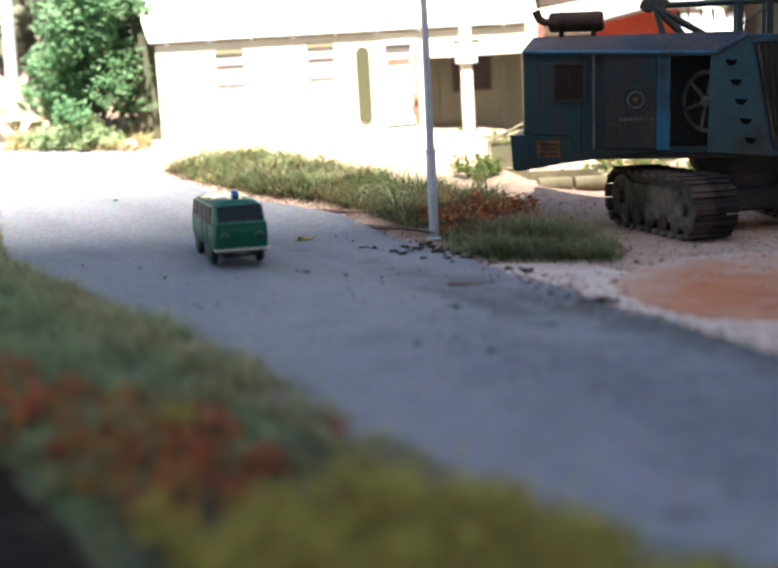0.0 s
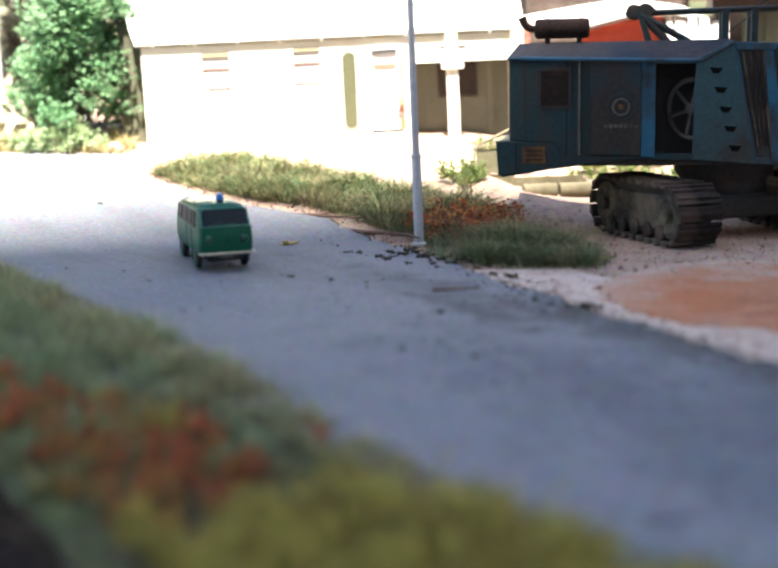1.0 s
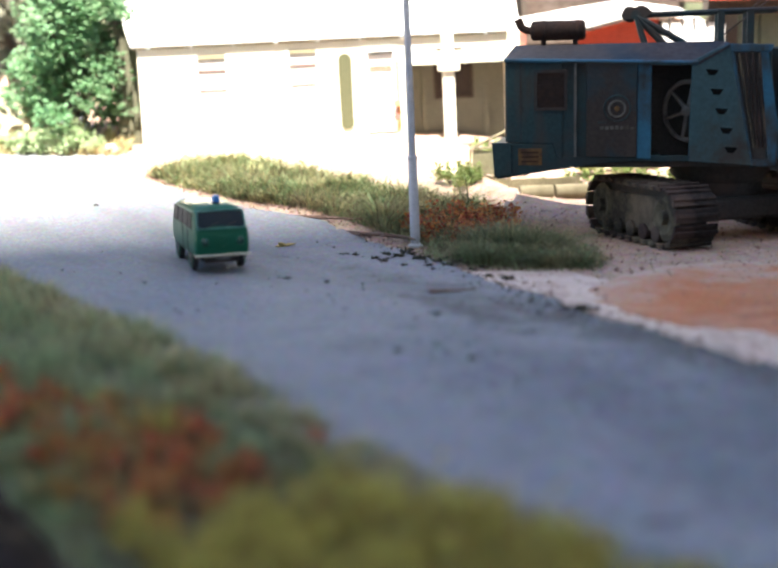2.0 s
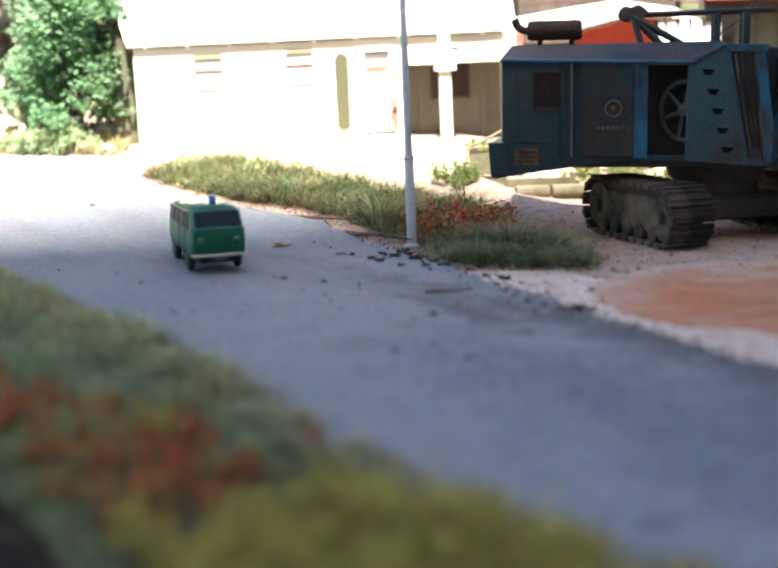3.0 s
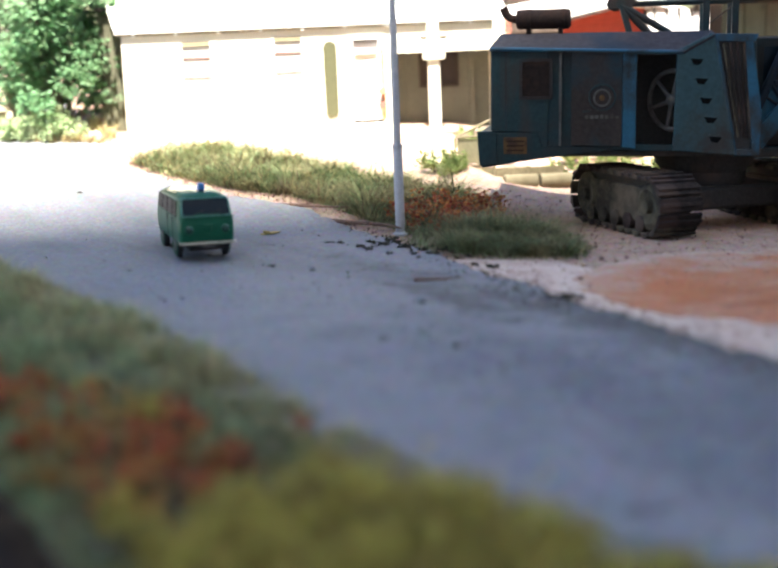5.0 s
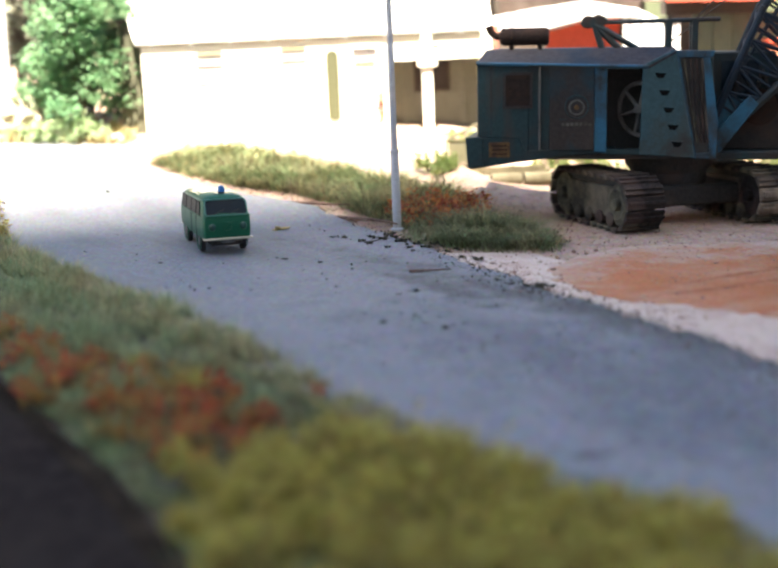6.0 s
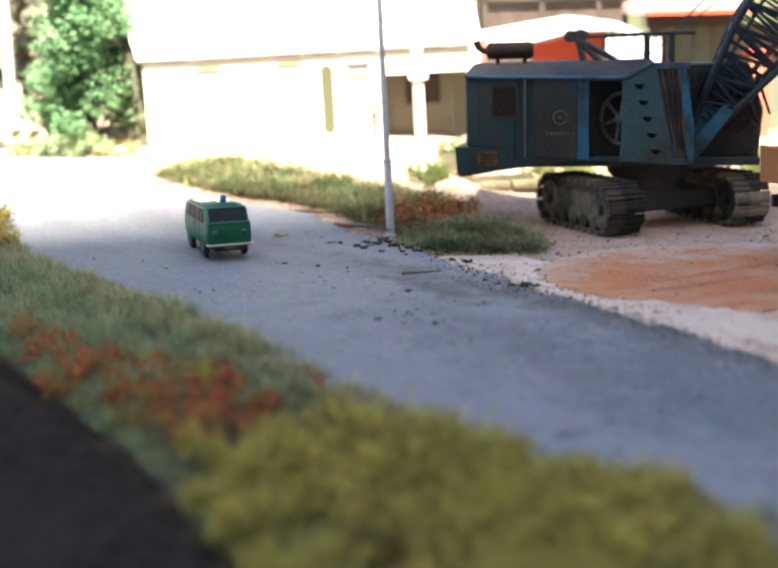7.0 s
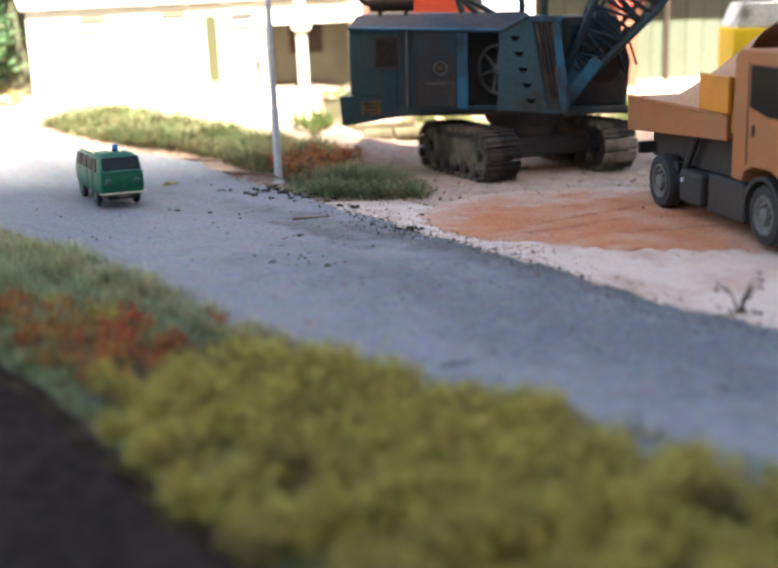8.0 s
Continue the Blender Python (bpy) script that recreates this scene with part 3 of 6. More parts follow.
def inside(poly, n, seed, clump=0.0, size=14.0):
    """n points strewn inside a polygon on the land; clump: how far they gather in tufts."""
    r = np.random.RandomState(seed)
    q = np.array(poly, float)
    lo, hi = q.min(0), q.max(0)
    out = []
    while len(out) < n:
        x, y = r.uniform(lo, hi)
        hit = False
        for i in range(len(q)):
            (xa, ya), (xb, yb) = q[i], q[i - 1]
            if (ya > y) != (yb > y) and x < (xb - xa) * (y - ya) / (yb - ya) + xa:
                hit = not hit
        if hit and (clump == 0 or r.uniform() < 1 - clump + clump * (0.5 + 1.2 * lump(x, y, size, seed))):
            out.append((x, y, 0.0))
    p = np.array(out)
    p[:, 2] = height(p[:, 0], p[:, 1]) - 0.2
    return p


def turf(name, poly, n, tall, thick, lean, material, label, seed, clump=0.5):
    v, f = blades(inside(poly, n, seed, clump), tall, thick, lean, seed)
    ob = raw(name, v, f, material)
    return tagged(ob, label, "grass", kind="stuff")


def shrub_meshes(seed, wide, tall, n, leaf, lobes):
    """Stems and leaves of one low shrub, in lobes of different height."""
    r = random.Random(seed)
    tips = []
    cs = []
    for k in range(lobes):
        a, d = r.uniform(0, math.tau), wide * math.sqrt(r.uniform(0, 1)) * 0.62
        c = Vector((math.cos(a) * d * 1.25, math.sin(a) * d * 1.25, tall * (0.25 + 0.75 * r.random() ** 1.3)))
        tips.append(c)
        R = wide * r.uniform(0.16, 0.38)
        for _ in range(n // lobes):
            if r.random() < 0.22:
                # a sprig that stands out of the clump
                k, b = r.uniform(0.3, 1.5), r.choice(((0.3, 0.1), (-0.2, 0.25), (0.05, -0.35)))
                p = c + Vector((b[0] * k * R + r.gauss(0, 0.25), b[1] * k * R + r.gauss(0, 0.25), k * R))
            else:
                u = Vector((r.gauss(0, 1), r.gauss(0, 1), r.gauss(0, 1))).normalized() * R * abs(r.gauss(0.7, 0.5))
                p = c + Vector((u.x, u.y, u.z * 0.85))
            if p.z > 0.1:
                cs.append(p)
    return Shape().fan((0, 0, -0.8), tips, 0.6), cs


def shrub(name, seed, wide, tall, n, leaf, lobes, material, label, group):
    ob = thing(name, 0, 0, 0, 0, label, "shrub", group)
    st, cs = shrub_meshes(seed, wide, tall, n, leaf, lobes)
    part("stem", st, M_BARK, ob)
    v, f = flakes(cs, leaf, seed)
    raw("foliage", v, f, material, ob)
    return ob


def spread(first, spots, seed):
    """Sets the first shrub on the first spot and copies of it on the rest; a spot is x, y and size."""
    r = random.Random(seed)
    for i, (x, y, k) in enumerate(spots):
        m = pose(x * MM, y * MM, (float(height(x, y)) - 0.3) * MM, 0, 0, r.uniform(0, 360))
        if i == 0:
            first.matrix_world = m @ Matrix.Diagonal((k, k, k * r.uniform(0.85, 1.1), 1))
        else:
            ob = copy_thing(first, m)
            ob.scale = (k, k, k * r.uniform(0.85, 1.15))


def tree(name, x, y, tall, wide, low, n, leaf, material, label, seed, lobes=26, trunk=2.2, cone=0.0):
    """A tapered trunk, limbs to every lobe, and a crown of clumps of small leaves with gaps."""
    r = random.Random(seed)
    z0 = float(height(x, y)) - 1
    ob = thing(name, x, y, z0, 0, label, "tree")
    tk = Shape()
    bend = [Vector((0, 0, 0))]
    for k in range(1, 7):
        bend.append(Vector((r.uniform(-1, 1) * trunk * 0.5 * k / 3, r.uniform(-1, 1) * trunk * 0.5 * k / 3, tall * 0.85 * k / 6)))
    for k in range(6):
        tk.rod(bend[k], bend[k + 1], trunk * (1 - k / 7), trunk * (1 - (k + 1) / 7), 8)
    cs = []
    for k in range(lobes):
        h = low + (tall - low) * (k + 0.5) / lobes
        q = (h - low) / (tall - low)
        spread_at = wide * (1 - cone * q) if cone else wide * math.sqrt(max(0.08, 1 - (2 * q - 0.85) ** 2 / 1.4))
        a, d = k * 2.4 + r.uniform(-0.5, 0.5), spread_at * r.uniform(0.25, 0.85)
        c = Vector((math.cos(a) * d, math.sin(a) * d, h))
        root = bend[min(5, max(0, int(q * 5)))] * 1.0
        tk.rod(root, c, trunk * 0.30, trunk * 0.08, 5)
        R = wide * r.uniform(0.22, 0.36)
        for _ in range(n // lobes):
            u = Vector((r.gauss(0, 1), r.gauss(0, 1), r.gauss(0, 1))).normalized() * R * r.uniform(0.4, 1.1)
            cs.append(c + Vector((u.x, u.y, u.z * 0.7)))
    part("trunk", tk, M_BARK, ob)
    v, f = flakes(cs, leaf, seed)
    raw("crown", v, f, material, ob)
    return ob


# ---- the house ----
def house():
    h = thing("house", -127, 660, 33, 1.7, "single-storey cream rendered house with pale roof and columned porch", "house", tilt=(0, -1.4))
    wall_h, deep, wide = 49.4, 110, 193
    # the front wall in strips round its openings: windows, arched panel, door, porch
    holes = [(29.4, 45.8, 22, 43.2), (76.4, 92.2, 23.0, 44.0), (116, 132, 0, 41)]
    def w(*b):
        part("wall", Shape().box(*b), M_WALL, h)

    xs = sorted({0, 134, *[a for o in holes for a in o[:2]]})
    for a, b in zip(xs[:-1], xs[1:]):
        o = [q for q in holes if q[0] <= a and q[1] >= b]
        if o:
            if o[0][2] > 0:
                w(a, b, 0, 3, -14, o[0][2])
            w(a, b, 0, 3, o[0][3], wall_h)
        else:
            w(a, b, 0, 3, -14, wall_h)
    w(0, 3, 3, deep, -14, wall_h)
    w(134, 137, 0, 22, -14, wall_h)
    part("porch_wall", Shape().box(137, wide - 3, 22, 25, -14, wall_h), M_RECESS, h, "porch wall toned olive-grey to hold the porch shade")
    w(137, wide, 0, 22, 33.4, wall_h)
    w(wide - 3, wide, 0, deep, -14, wall_h)
    w(3, wide - 3, deep - 3, deep, -14, wall_h)
    gable = [(0, wall_h), (deep, wall_h), (deep / 2, wall_h + 40)]
    for x0 in (0, wide - 3):
        part("gable", Shape().plate([(y, z) for y, z in gable], 3, Matrix(((0, 0, 1, x0), (1, 0, 0, 0), (0, 1, 0, 0), (0, 0, 0, 1)))), M_WALL, h)
    r = Shape()
    rake = 20
    for s in (0, 1):
        t = Matrix.Translation((0, -1.4 if s == 0 else deep + 1.4, wall_h - 0.6)) @ pose(0, 0, 0, 38 if s == 0 else -38)
        if s == 0:
            r.plate([(-3, 0), (wide + 3, 0), (wide + 3, 74), (-3 - rake, 74)], 2.2, t)
        else:
            r.plate([(-3 - rake, -74), (wide + 3, -74), (wide + 3, 0), (-3, 0)], 2.2, t)
    roof = part("roof", r, M_ROOF, h, "pale grey-white pitched roof")
    part("fascia", Shape().box(-3, wide + 3, -2.3, -1.4, wall_h - 0.8, wall_h + 1.4), M_WHITE, roof)
    # brown strip whose tone also carries the shade under the overhang
    part("soffit", Shape().box(-2.5, wide + 2.5, -1.2, -0.2, wall_h - 2.2, wall_h - 1.0), M_SOFFIT, roof, "olive-brown eaves strip that also stands for the overhang's shade")
    for k in range(9):
        part("bracket", Shape().box(6 + k * 21.5, 7.0 + k * 21.5, -1.9, -1.2, wall_h - 2.4, wall_h - 1.2), M_WHITE, roof)
    for x0, x1, z0, z1 in holes[:2]:
        win = part("window", Shape().box(x0, x1, 0.9, 1.4, z0, z1), M_PANE, h, "white-framed window with a red-brown head")
        f = Shape().box(x0, x0 + 0.9, -0.2, 0.9, z0, z1).box(x1 - 0.9, x1, -0.2, 0.9, z0, z1).box(x0 + 0.9, x1 - 0.9, -0.2, 0.9, z0, z0 + 0.9)
        part("window_frame", f, M_WHITE, win)
        part("shutter_box", Shape().box(x0 + 0.9, x1 - 0.9, -0.1, 0.9, z1 - 2.0, z1 - 0.3), M_SOFFIT, win, "brown blind box")
        for z in (z1 - 8.6, z1 - 18.6):
            part("glazing_bar", Shape().box(x0 + 0.9, x1 - 0.9, 0.3, 0.9, z, z + 0.9), M_WINDOWBAR, win)
        part("sill", Shape().box(x0 - 0.6, x1 + 0.6, -0.5, 0, z0 - 1.1, z0), M_WHITE, win)
    arch = [(102.2, 4), (104.0, 2), (107.2, 2), (109.2, 4)] + [(105.7 + 3.6 * math.cos(a), 37.4 + 3.6 * math.sin(a)) for a in np.linspace(0, math.pi, 11)]
    part("arched_panel", Shape().prism(arch, -0.7, 0.2), M_NICHE, h, "tall olive panel with a rounded head")
    door = part("door", Shape().box(117.4, 130.6, 1.2, 2.4, 0, 39.6).bevel(0.15, 1), M_WHITE, h, "pale door in an orange timber frame")
    part("door_frame", Shape().box(131.4, 133.4, -0.6, 2.4, 0, 36), M_ORANGEWOOD, door, "orange timber door frame")
    part("door_jamb", Shape().box(114.6, 117.4, -0.6, 2.4, 0, 41).box(114.6, 133.4, -0.7, 2.4, 41, 43).box(130.6, 133.4, -0.6, 2.4, 36, 41).box(130.6, 131.4, -0.6, 2.4, 0, 36), M_WHITE, door)
    part("door_head", Shape().box(118, 130, 0.7, 1.2, 31.5, 34), M_SHUTTER, door)
    part("door_step", Shape().box(113, 135, -7, 0, -14, -1.6).bevel(0.3, 1), M_WALL, door)
    part("flower_box", Shape().box(129.6, 133.6, -4, -0.8, 6, 9), M_BRICK, door)
    part("flower_box", Shape().box(129.6, 133.6, -4, -0.8, 13, 16), M_BRICK, door)
    part("porch_floor", Shape().box(135.2, wide - 4, -6, 22, -14, -7.4).bevel(0.3, 1), M_PORCHFLOOR, h, "porch floor with the porch shade in its brownish tone")
    for x in (158.6, wide - 0.6):
        c = part("column", Shape().box(x - 2.9, x + 2.9, -4.6, 1.2, -7.4, wall_h - 1.2).bevel(0.4, 1), M_WALL, h)
        if x < 160:
            part("capital", Shape().box(x - 5.2, x + 5.6, -6.2, 2.6, 29.6, 33.0).bevel(0.3, 1), M_WALL, c)
    part("vent_slot", Shape().box(152.4, 166.4, -0.25, 0.2, 40.0, 41.4), M_DARKTIMBER, h, "narrow dark slot in the porch beam")
    win = part("window", Shape().box(154, 172, 21.4, 21.9, 16, 34), M_DARKPANE, h, "porch window with a red-brown frame")
    part("window_frame", Shape().box(152.6, 154, 20.8, 22, 14.6, 35.4).box(172, 173.4, 20.8, 22, 14.6, 35.4).box(154, 172, 20.8, 22, 34, 35.4).box(154, 172, 20.8, 22, 14.6, 16).box(162.5, 163.5, 20.9, 21.4, 16, 34), M_DARKTIMBER, win)
    # pilasters share the back wall's colour with the shade in it
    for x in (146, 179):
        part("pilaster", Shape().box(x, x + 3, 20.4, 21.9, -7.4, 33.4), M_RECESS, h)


def annex():
    """A dark boarded lean-to against the gable."""
    a = thing("annex", -143, 674, float(height(-138, 674)), 1.7, "dark olive boarded annex against the house gable", "annex")
    part("wall", Shape().box(0.4, 17, 0.8, 60, -10, 62), M_DARKTIMBER, a)
    me = meshed("plank", Shape().box(-1.3, 1.3, -0.4, 0.8, -10, 62).bevel(0.15, 1), M_ANNEX)
    for k in range(6):
        o = new("plank", me)
        o.parent = a
        o.location = ((1.6 + k * 2.8) * MM, 0, 0)
    part("roof", Shape().box(-1, 17.5, -2, 62, 62, 63.4), M_DARKTIMBER, a)


house()
annex()


# ---- the excavator crane ----
def track_thing(parent, m, y0, wide, length, tall):
    """One crawler track along x: a closed belt of shoes round two wheels and rollers, on its side frame."""
    R = tall / 2
    half = length / 2 - R
    belt = Shape().prism([(half + R * 0.86 * math.cos(a), R + R * 0.86 * math.sin(a)) for a in np.linspace(-math.pi / 2, math.pi / 2, 9)] +
                         [(-half + R * 0.86 * math.cos(a), R + R * 0.86 * math.sin(a)) for a in np.linspace(math.pi / 2, 3 * math.pi / 2, 9)], y0 + wide * 0.2, y0 + wide * 0.8)
    b = part("track", belt, M_IRON, parent, "dark crawler track clogged with pale mud")
    b.matrix_local = m
    pitch = 6.2
    total = 4 * half + math.tau * R
    n = int(total / pitch)
    shoe = Shape().box(-2.7, 2.7, -wide / 2, wide / 2, -1.0, 0.5).box(-0.8, 0.8, -wide / 2, wide / 2, 0.5, 1.5).bevel(0.2, 1)
    me = meshed("shoe", shoe, M_TRACK)
    caked = meshed("shoe", Shape().box(-2.8, 2.8, -wide / 2, wide / 2, -1.0, 0.9).box(-1.4, 1.8, -wide * 0.46, wide * 0.44, 0.9, 1.9).bevel(0.35, 1), M_MUD)
    for k in range(n):
        s = (k + 0.5) * total / n
        if s < 2 * half:
            x, z, a = -half + s, 2 * R, 0
        elif s < 2 * half + math.pi * R:
            a = (s - 2 * half) / R
            x, z = half + R * math.sin(a), R + R * math.cos(a)
        elif s < 4 * half + math.pi * R:
            x, z, a = half - (s - 2 * half - math.pi * R), 0, math.pi
        else:
            a = math.pi + (s - 4 * half - math.pi * R) / R
            x, z = -half + R * math.sin(a), R + R * math.cos(a)
        ob = new("shoe", caked if y0 > 0 and x > half + R * 0.55 and z < R * 1.5 else me)
        ob.parent = b
        ob.matrix_local = Matrix.Translation((x * MM, (y0 + wide / 2) * MM, (z + 0.0) * MM)) @ pose(0, 0, 0, 0, math.degrees(a), 0)
    for sx in (-1, 1):
        wh = Shape().lathe([(R * 0.82, 0), (R * 0.82, wide * 0.5), (R * 0.6, wide * 0.56), (R * 0.25, wide * 0.5), (R * 0.22, wide * 0.62)], (sx * half, y0 + wide * 0.62, R), (0, -1, 0), 20)
        part("drive_wheel", wh, M_TRACK, b, smooth=True)
    fr = Shape().box(-half * 0.98, half * 0.98, y0 + wide * 0.10, y0 + wide * 0.3, R * 0.40, R * 1.62).bevel(0.9, 2)
    part("side_frame", fr, M_TRACK, b)
    for k in range(5):
        x = -half * 0.8 + k * half * 0.4
        part("roller", Shape().lathe([(R * 0.3, 0), (R * 0.3, 2.4), (R * 0.14, 3)], (x, y0 + wide * 0.18, R * 0.36), (0, -1, 0), 12), M_TRACK, b, smooth=True)


def excavator():
    cx, cy = 133.5, 526.0
    z0 = float(height(118, 480)) + 0.6
    e = thing("crawler_crane", cx, cy, z0, -11.3, "weathered blue crawler crane with rusty panels and lattice boom", "crane")
    # undercarriage, turned away from the upper works
    gauge, tw, tl, th = 66, 18.5, 72, 22
    und = pose(2.5 * MM, -9.5 * MM, 0, 0, 0, -60.5)
    for y0 in (-gauge / 2 - tw / 2, gauge / 2 - tw / 2):
        track_thing(e, und, y0, tw, tl, th)
    for x in (-76.4,):
        part("seam_strip", Shape().box(x, x + 0.7, -36.35, -35.9, 39.4, 70.4), M_BLUEDIRTY, e)
    part("cross_frame", Shape().box(-17, 17, -gauge / 2 + 4, gauge / 2 - 4, 7, 16).bevel(1.2, 1), M_IRON, e).matrix_local = und
    part("turntable", Shape().lathe([(15, 14), (17, 15), (17, 21), (19.5, 24), (20.5, 29), (15, 30.5)], (2, -6, 0), (0, 0, 1), 36), M_IRON, e, "dark greasy turntable ring", smooth=True)
    # machine house: side walls, roof with a sloping shoulder, rear and front
    Y0, Y1 = -36.0, 15.0
    part("deck", Shape().box(-62, 12, Y0 + 2, Y1 - 2, 28.6, 31.0).bevel(0.4, 1), M_IRON, e)
    rear = Shape().box(-82.2, -80.8, Y0 + 0.4, Y1, 39, 70.8).box(-80.8, -62, Y1 - 1.4, Y1, 38, 70.8).box(-62, 12, Y1 - 1.4, Y1, 31, 70.5)
    part("rear_wall", rear.bevel(0.25, 1), M_BLUE, e)
    left = Shape().prism([(-82, 39), (-63.5, 38), (-61.5, 32.6), (-59.5, 32.6), (-59.5, 70.0), (-82, 70.8)], Y0, Y0 + 1.4)
    part("side_wall", left.bevel(0.3, 1), M_BLUE, e)
    mid = Shape().prism([(-59.5, 32.6), (-25.6, 31.6), (-25.6, 68.8), (-59.5, 70.0)], Y0 + 0.5, Y0 + 1.6)
    part("side_wall", mid, M_BLUE, e)
    door = part("sliding_door", Shape().prism([(-50.5, 33.1), (-31, 32.8), (-31, 68.6), (-50.5, 69.4)], Y0 - 0.8, Y0 + 0.5).bevel(0.25, 1), M_BLUEDIRTY, e, "rust-brown sliding door with a round badge")
    part("badge", Shape().ring((-38.6, Y0 - 0.75, 51.6), (0, 1, 0), 3.1, 0.42, 24, 6), M_DULL, door, "worn round badge", smooth=True)
    part("badge_ring", Shape().ring((-38.6, Y0 - 0.75, 51.8), (0, 1, 0), 5.0, 0.4, 26, 6), M_BLUE, door, "faded blue ring round the badge", smooth=True)
    part("badge_boss", Shape().lathe([(1.1, 0), (1.1, 0.3), (0.6, 0.5)], (-38.6, Y0 - 0.75, 51.6), (0, -1, 0), 14), M_YELLOWLABEL, door)
    rl = random.Random(5)
    for k in range(7):
        part("lettering_bar", Shape().box(-45.2 + k * 1.95, -43.8 + k * 1.95, Y0 - 0.92, Y0 - 0.75, 43.6, 44.8 + rl.uniform(-0.2, 0.3)), M_DULL, door)
    part("lettering_bar", Shape().box(-46.0, -43.0, Y0 - 0.92, Y0 - 0.75, 46.0, 46.8), M_BLUE, door)
    part("door_rail", Shape().box(-55.2, -54.3, Y0 - 1.1, Y0 + 0.5, 33, 69.6), M_DULL, e)
    part("top_rail", Shape().prism([(-60, 69.4), (-12, 67.8), (-12, 68.6), (-60, 70.3)], Y0 - 1.4, Y0 - 0.2), M_BLUE, e)
    part("door_post", Shape().prism([(-31, 32.4), (-25.6, 31.8), (-25.6, 68.4), (-31, 68.6)], Y0 - 0.3, Y0 + 1.6).bevel(0.25, 1), M_BLUELIGHT, e, "bright blue door post")
    # the open bay with its drum wheel
    part("bay_lining", Shape().box(-27, -6, Y0 + 20, Y0 + 21, 31, 70).box(-27, -26, Y0 + 1.6, Y0 + 20, 31, 70).box(-2, -1, Y0 + 2, Y0 + 20, 31, 69).box(-27, -1, Y0 + 2, Y0 + 20, 67.6, 68.4), M_VOID, e)
    wheel = part("flywheel", Shape().ring((-11.6, Y0 + 9, 50.0), (0.64, 0.77, 0), 11.4, 0.95, 36, 8), M_WHEEL, e, "pale spoked flywheel inside the open bay", smooth=True)
    part("hub", Shape().lathe([(2.2, 0), (2.2, 2), (1.2, 2.6)], (-11.2, Y0 + 9.6, 50.0), (-0.64, -0.77, 0), 14), M_WHEEL, wheel, smooth=True)
    for k in range(6):
        a = k * math.tau / 6 + 0.3
        part("spoke", Shape().rod((-11.6 + 1.4 * math.cos(a), Y0 + 9 - 1.15 * math.cos(a), 50.0 + 1.8 * math.sin(a)), (-11.6 + 8.3 * math.cos(a), Y0 + 9 - 6.9 * math.cos(a), 50.0 + 10.9 * math.sin(a)), 0.95, 0.75, 6), M_WHEEL, wheel)
    part("axle", Shape().rod((-11.0, Y0 + 9.5, 50.0), (-7, Y0 + 14.5, 50.0), 1.3, None, 10), M_IRON, wheel)
    part("bay_sill", Shape().box(-25.6, -9.5, Y0 + 0.2, Y0 + 2, 31, 33.4), M_BLUE, e)
    # rear side window
    win = part("window", Shape().box(-69.6, -59.0, Y0 - 0.15, Y0 + 0.1, 52.4, 65.8), M_RUST, e, "small barred window in a riveted frame")
    part("window_frame", Shape().box(-70.8, -69.6, Y0 - 0.7, Y0, 51.2, 67).box(-59.0, -57.8, Y0 - 0.7, Y0, 51.2, 67).box(-69.6, -59.0, Y0 - 0.7, Y0, 65.8, 67).box(-69.6, -59.0, Y0 - 0.7, Y0, 51.2, 52.4), M_BLUEDIRTY, win)
    for k in range(4):
        part("bar", Shape().box(-69.6, -59.0, Y0 - 0.3, Y0 - 0.15, 54.4 + k * 2.9, 55.6 + k * 2.9), M_RUST, win)
    # louvred quarter panel
    q = part("louvre_panel", Shape().prism([(-11.4, 31.0), (12.2, 29.2), (3.0, 75.4), (-1.0, 74.0), (-10.6, 69.4)], Y0 - 0.4, Y0 + 1.6).bevel(0.3, 1), M_BLUEGREY, e, "slanted blue panel with five louvres")
    for k in range(5):
        x, z = -3.4 + k * 1.9, 63.8 - k * 7.4
        part("louvre", Shape().prism([(x - 2.2, z + 2.5), (x - 1.0, z + 0.1), (x + 1.3, z - 0.1), (x + 2.8, z + 2.1)], Y0 - 0.65, Y0 - 0.2), M_SLOT, q, "dark louvre slot")
        part("louvre_hood", Shape().prism([(x - 2.2, z + 2.4), (x + 2.8, z + 2.0), (x + 2.7, z + 2.5), (x - 2.1, z + 2.9)], Y0 - 1.0, Y0 - 0.3), M_BLUEGREY, q)
    # front post with a barred opening
    fp = part("front_frame", Shape().prism([(1.0, 75.6), (4.8, 72.6), (12.6, 31.5), (18.4, 31.5), (14.6, 72.6), (17.4, 72.4), (21.6, 45.0), (21.0, 29.2), (10.6, 29.2)], Y0 + 0.4, Y0 + 2.0), M_BLUELIGHT, e)
    part("frame_head", Shape().prism([(1.0, 75.6), (4.8, 72.4), (18.4, 72.2), (19.6, 75.0)], Y0 + 0.3, Y0 + 2.2).bevel(0.2, 1), M_BLUELIGHT, fp)
    part("front_opening", Shape().prism([(1.6, 74.6), (9.0, 30.0), (22.0, 30.0), (18.6, 74.6)], Y0 + 2.2, Y0 + 2.9), M_VOID, fp, "tall dark opening")
    for k in range(4):
        part("bar", Shape().rod((6.6 + k * 2.5, Y0 + 0.7, 71.6), (13.2 + k * 1.5, Y0 + 0.7, 36), 0.5, None, 6), M_TRACK, fp, "muddy timber bar")
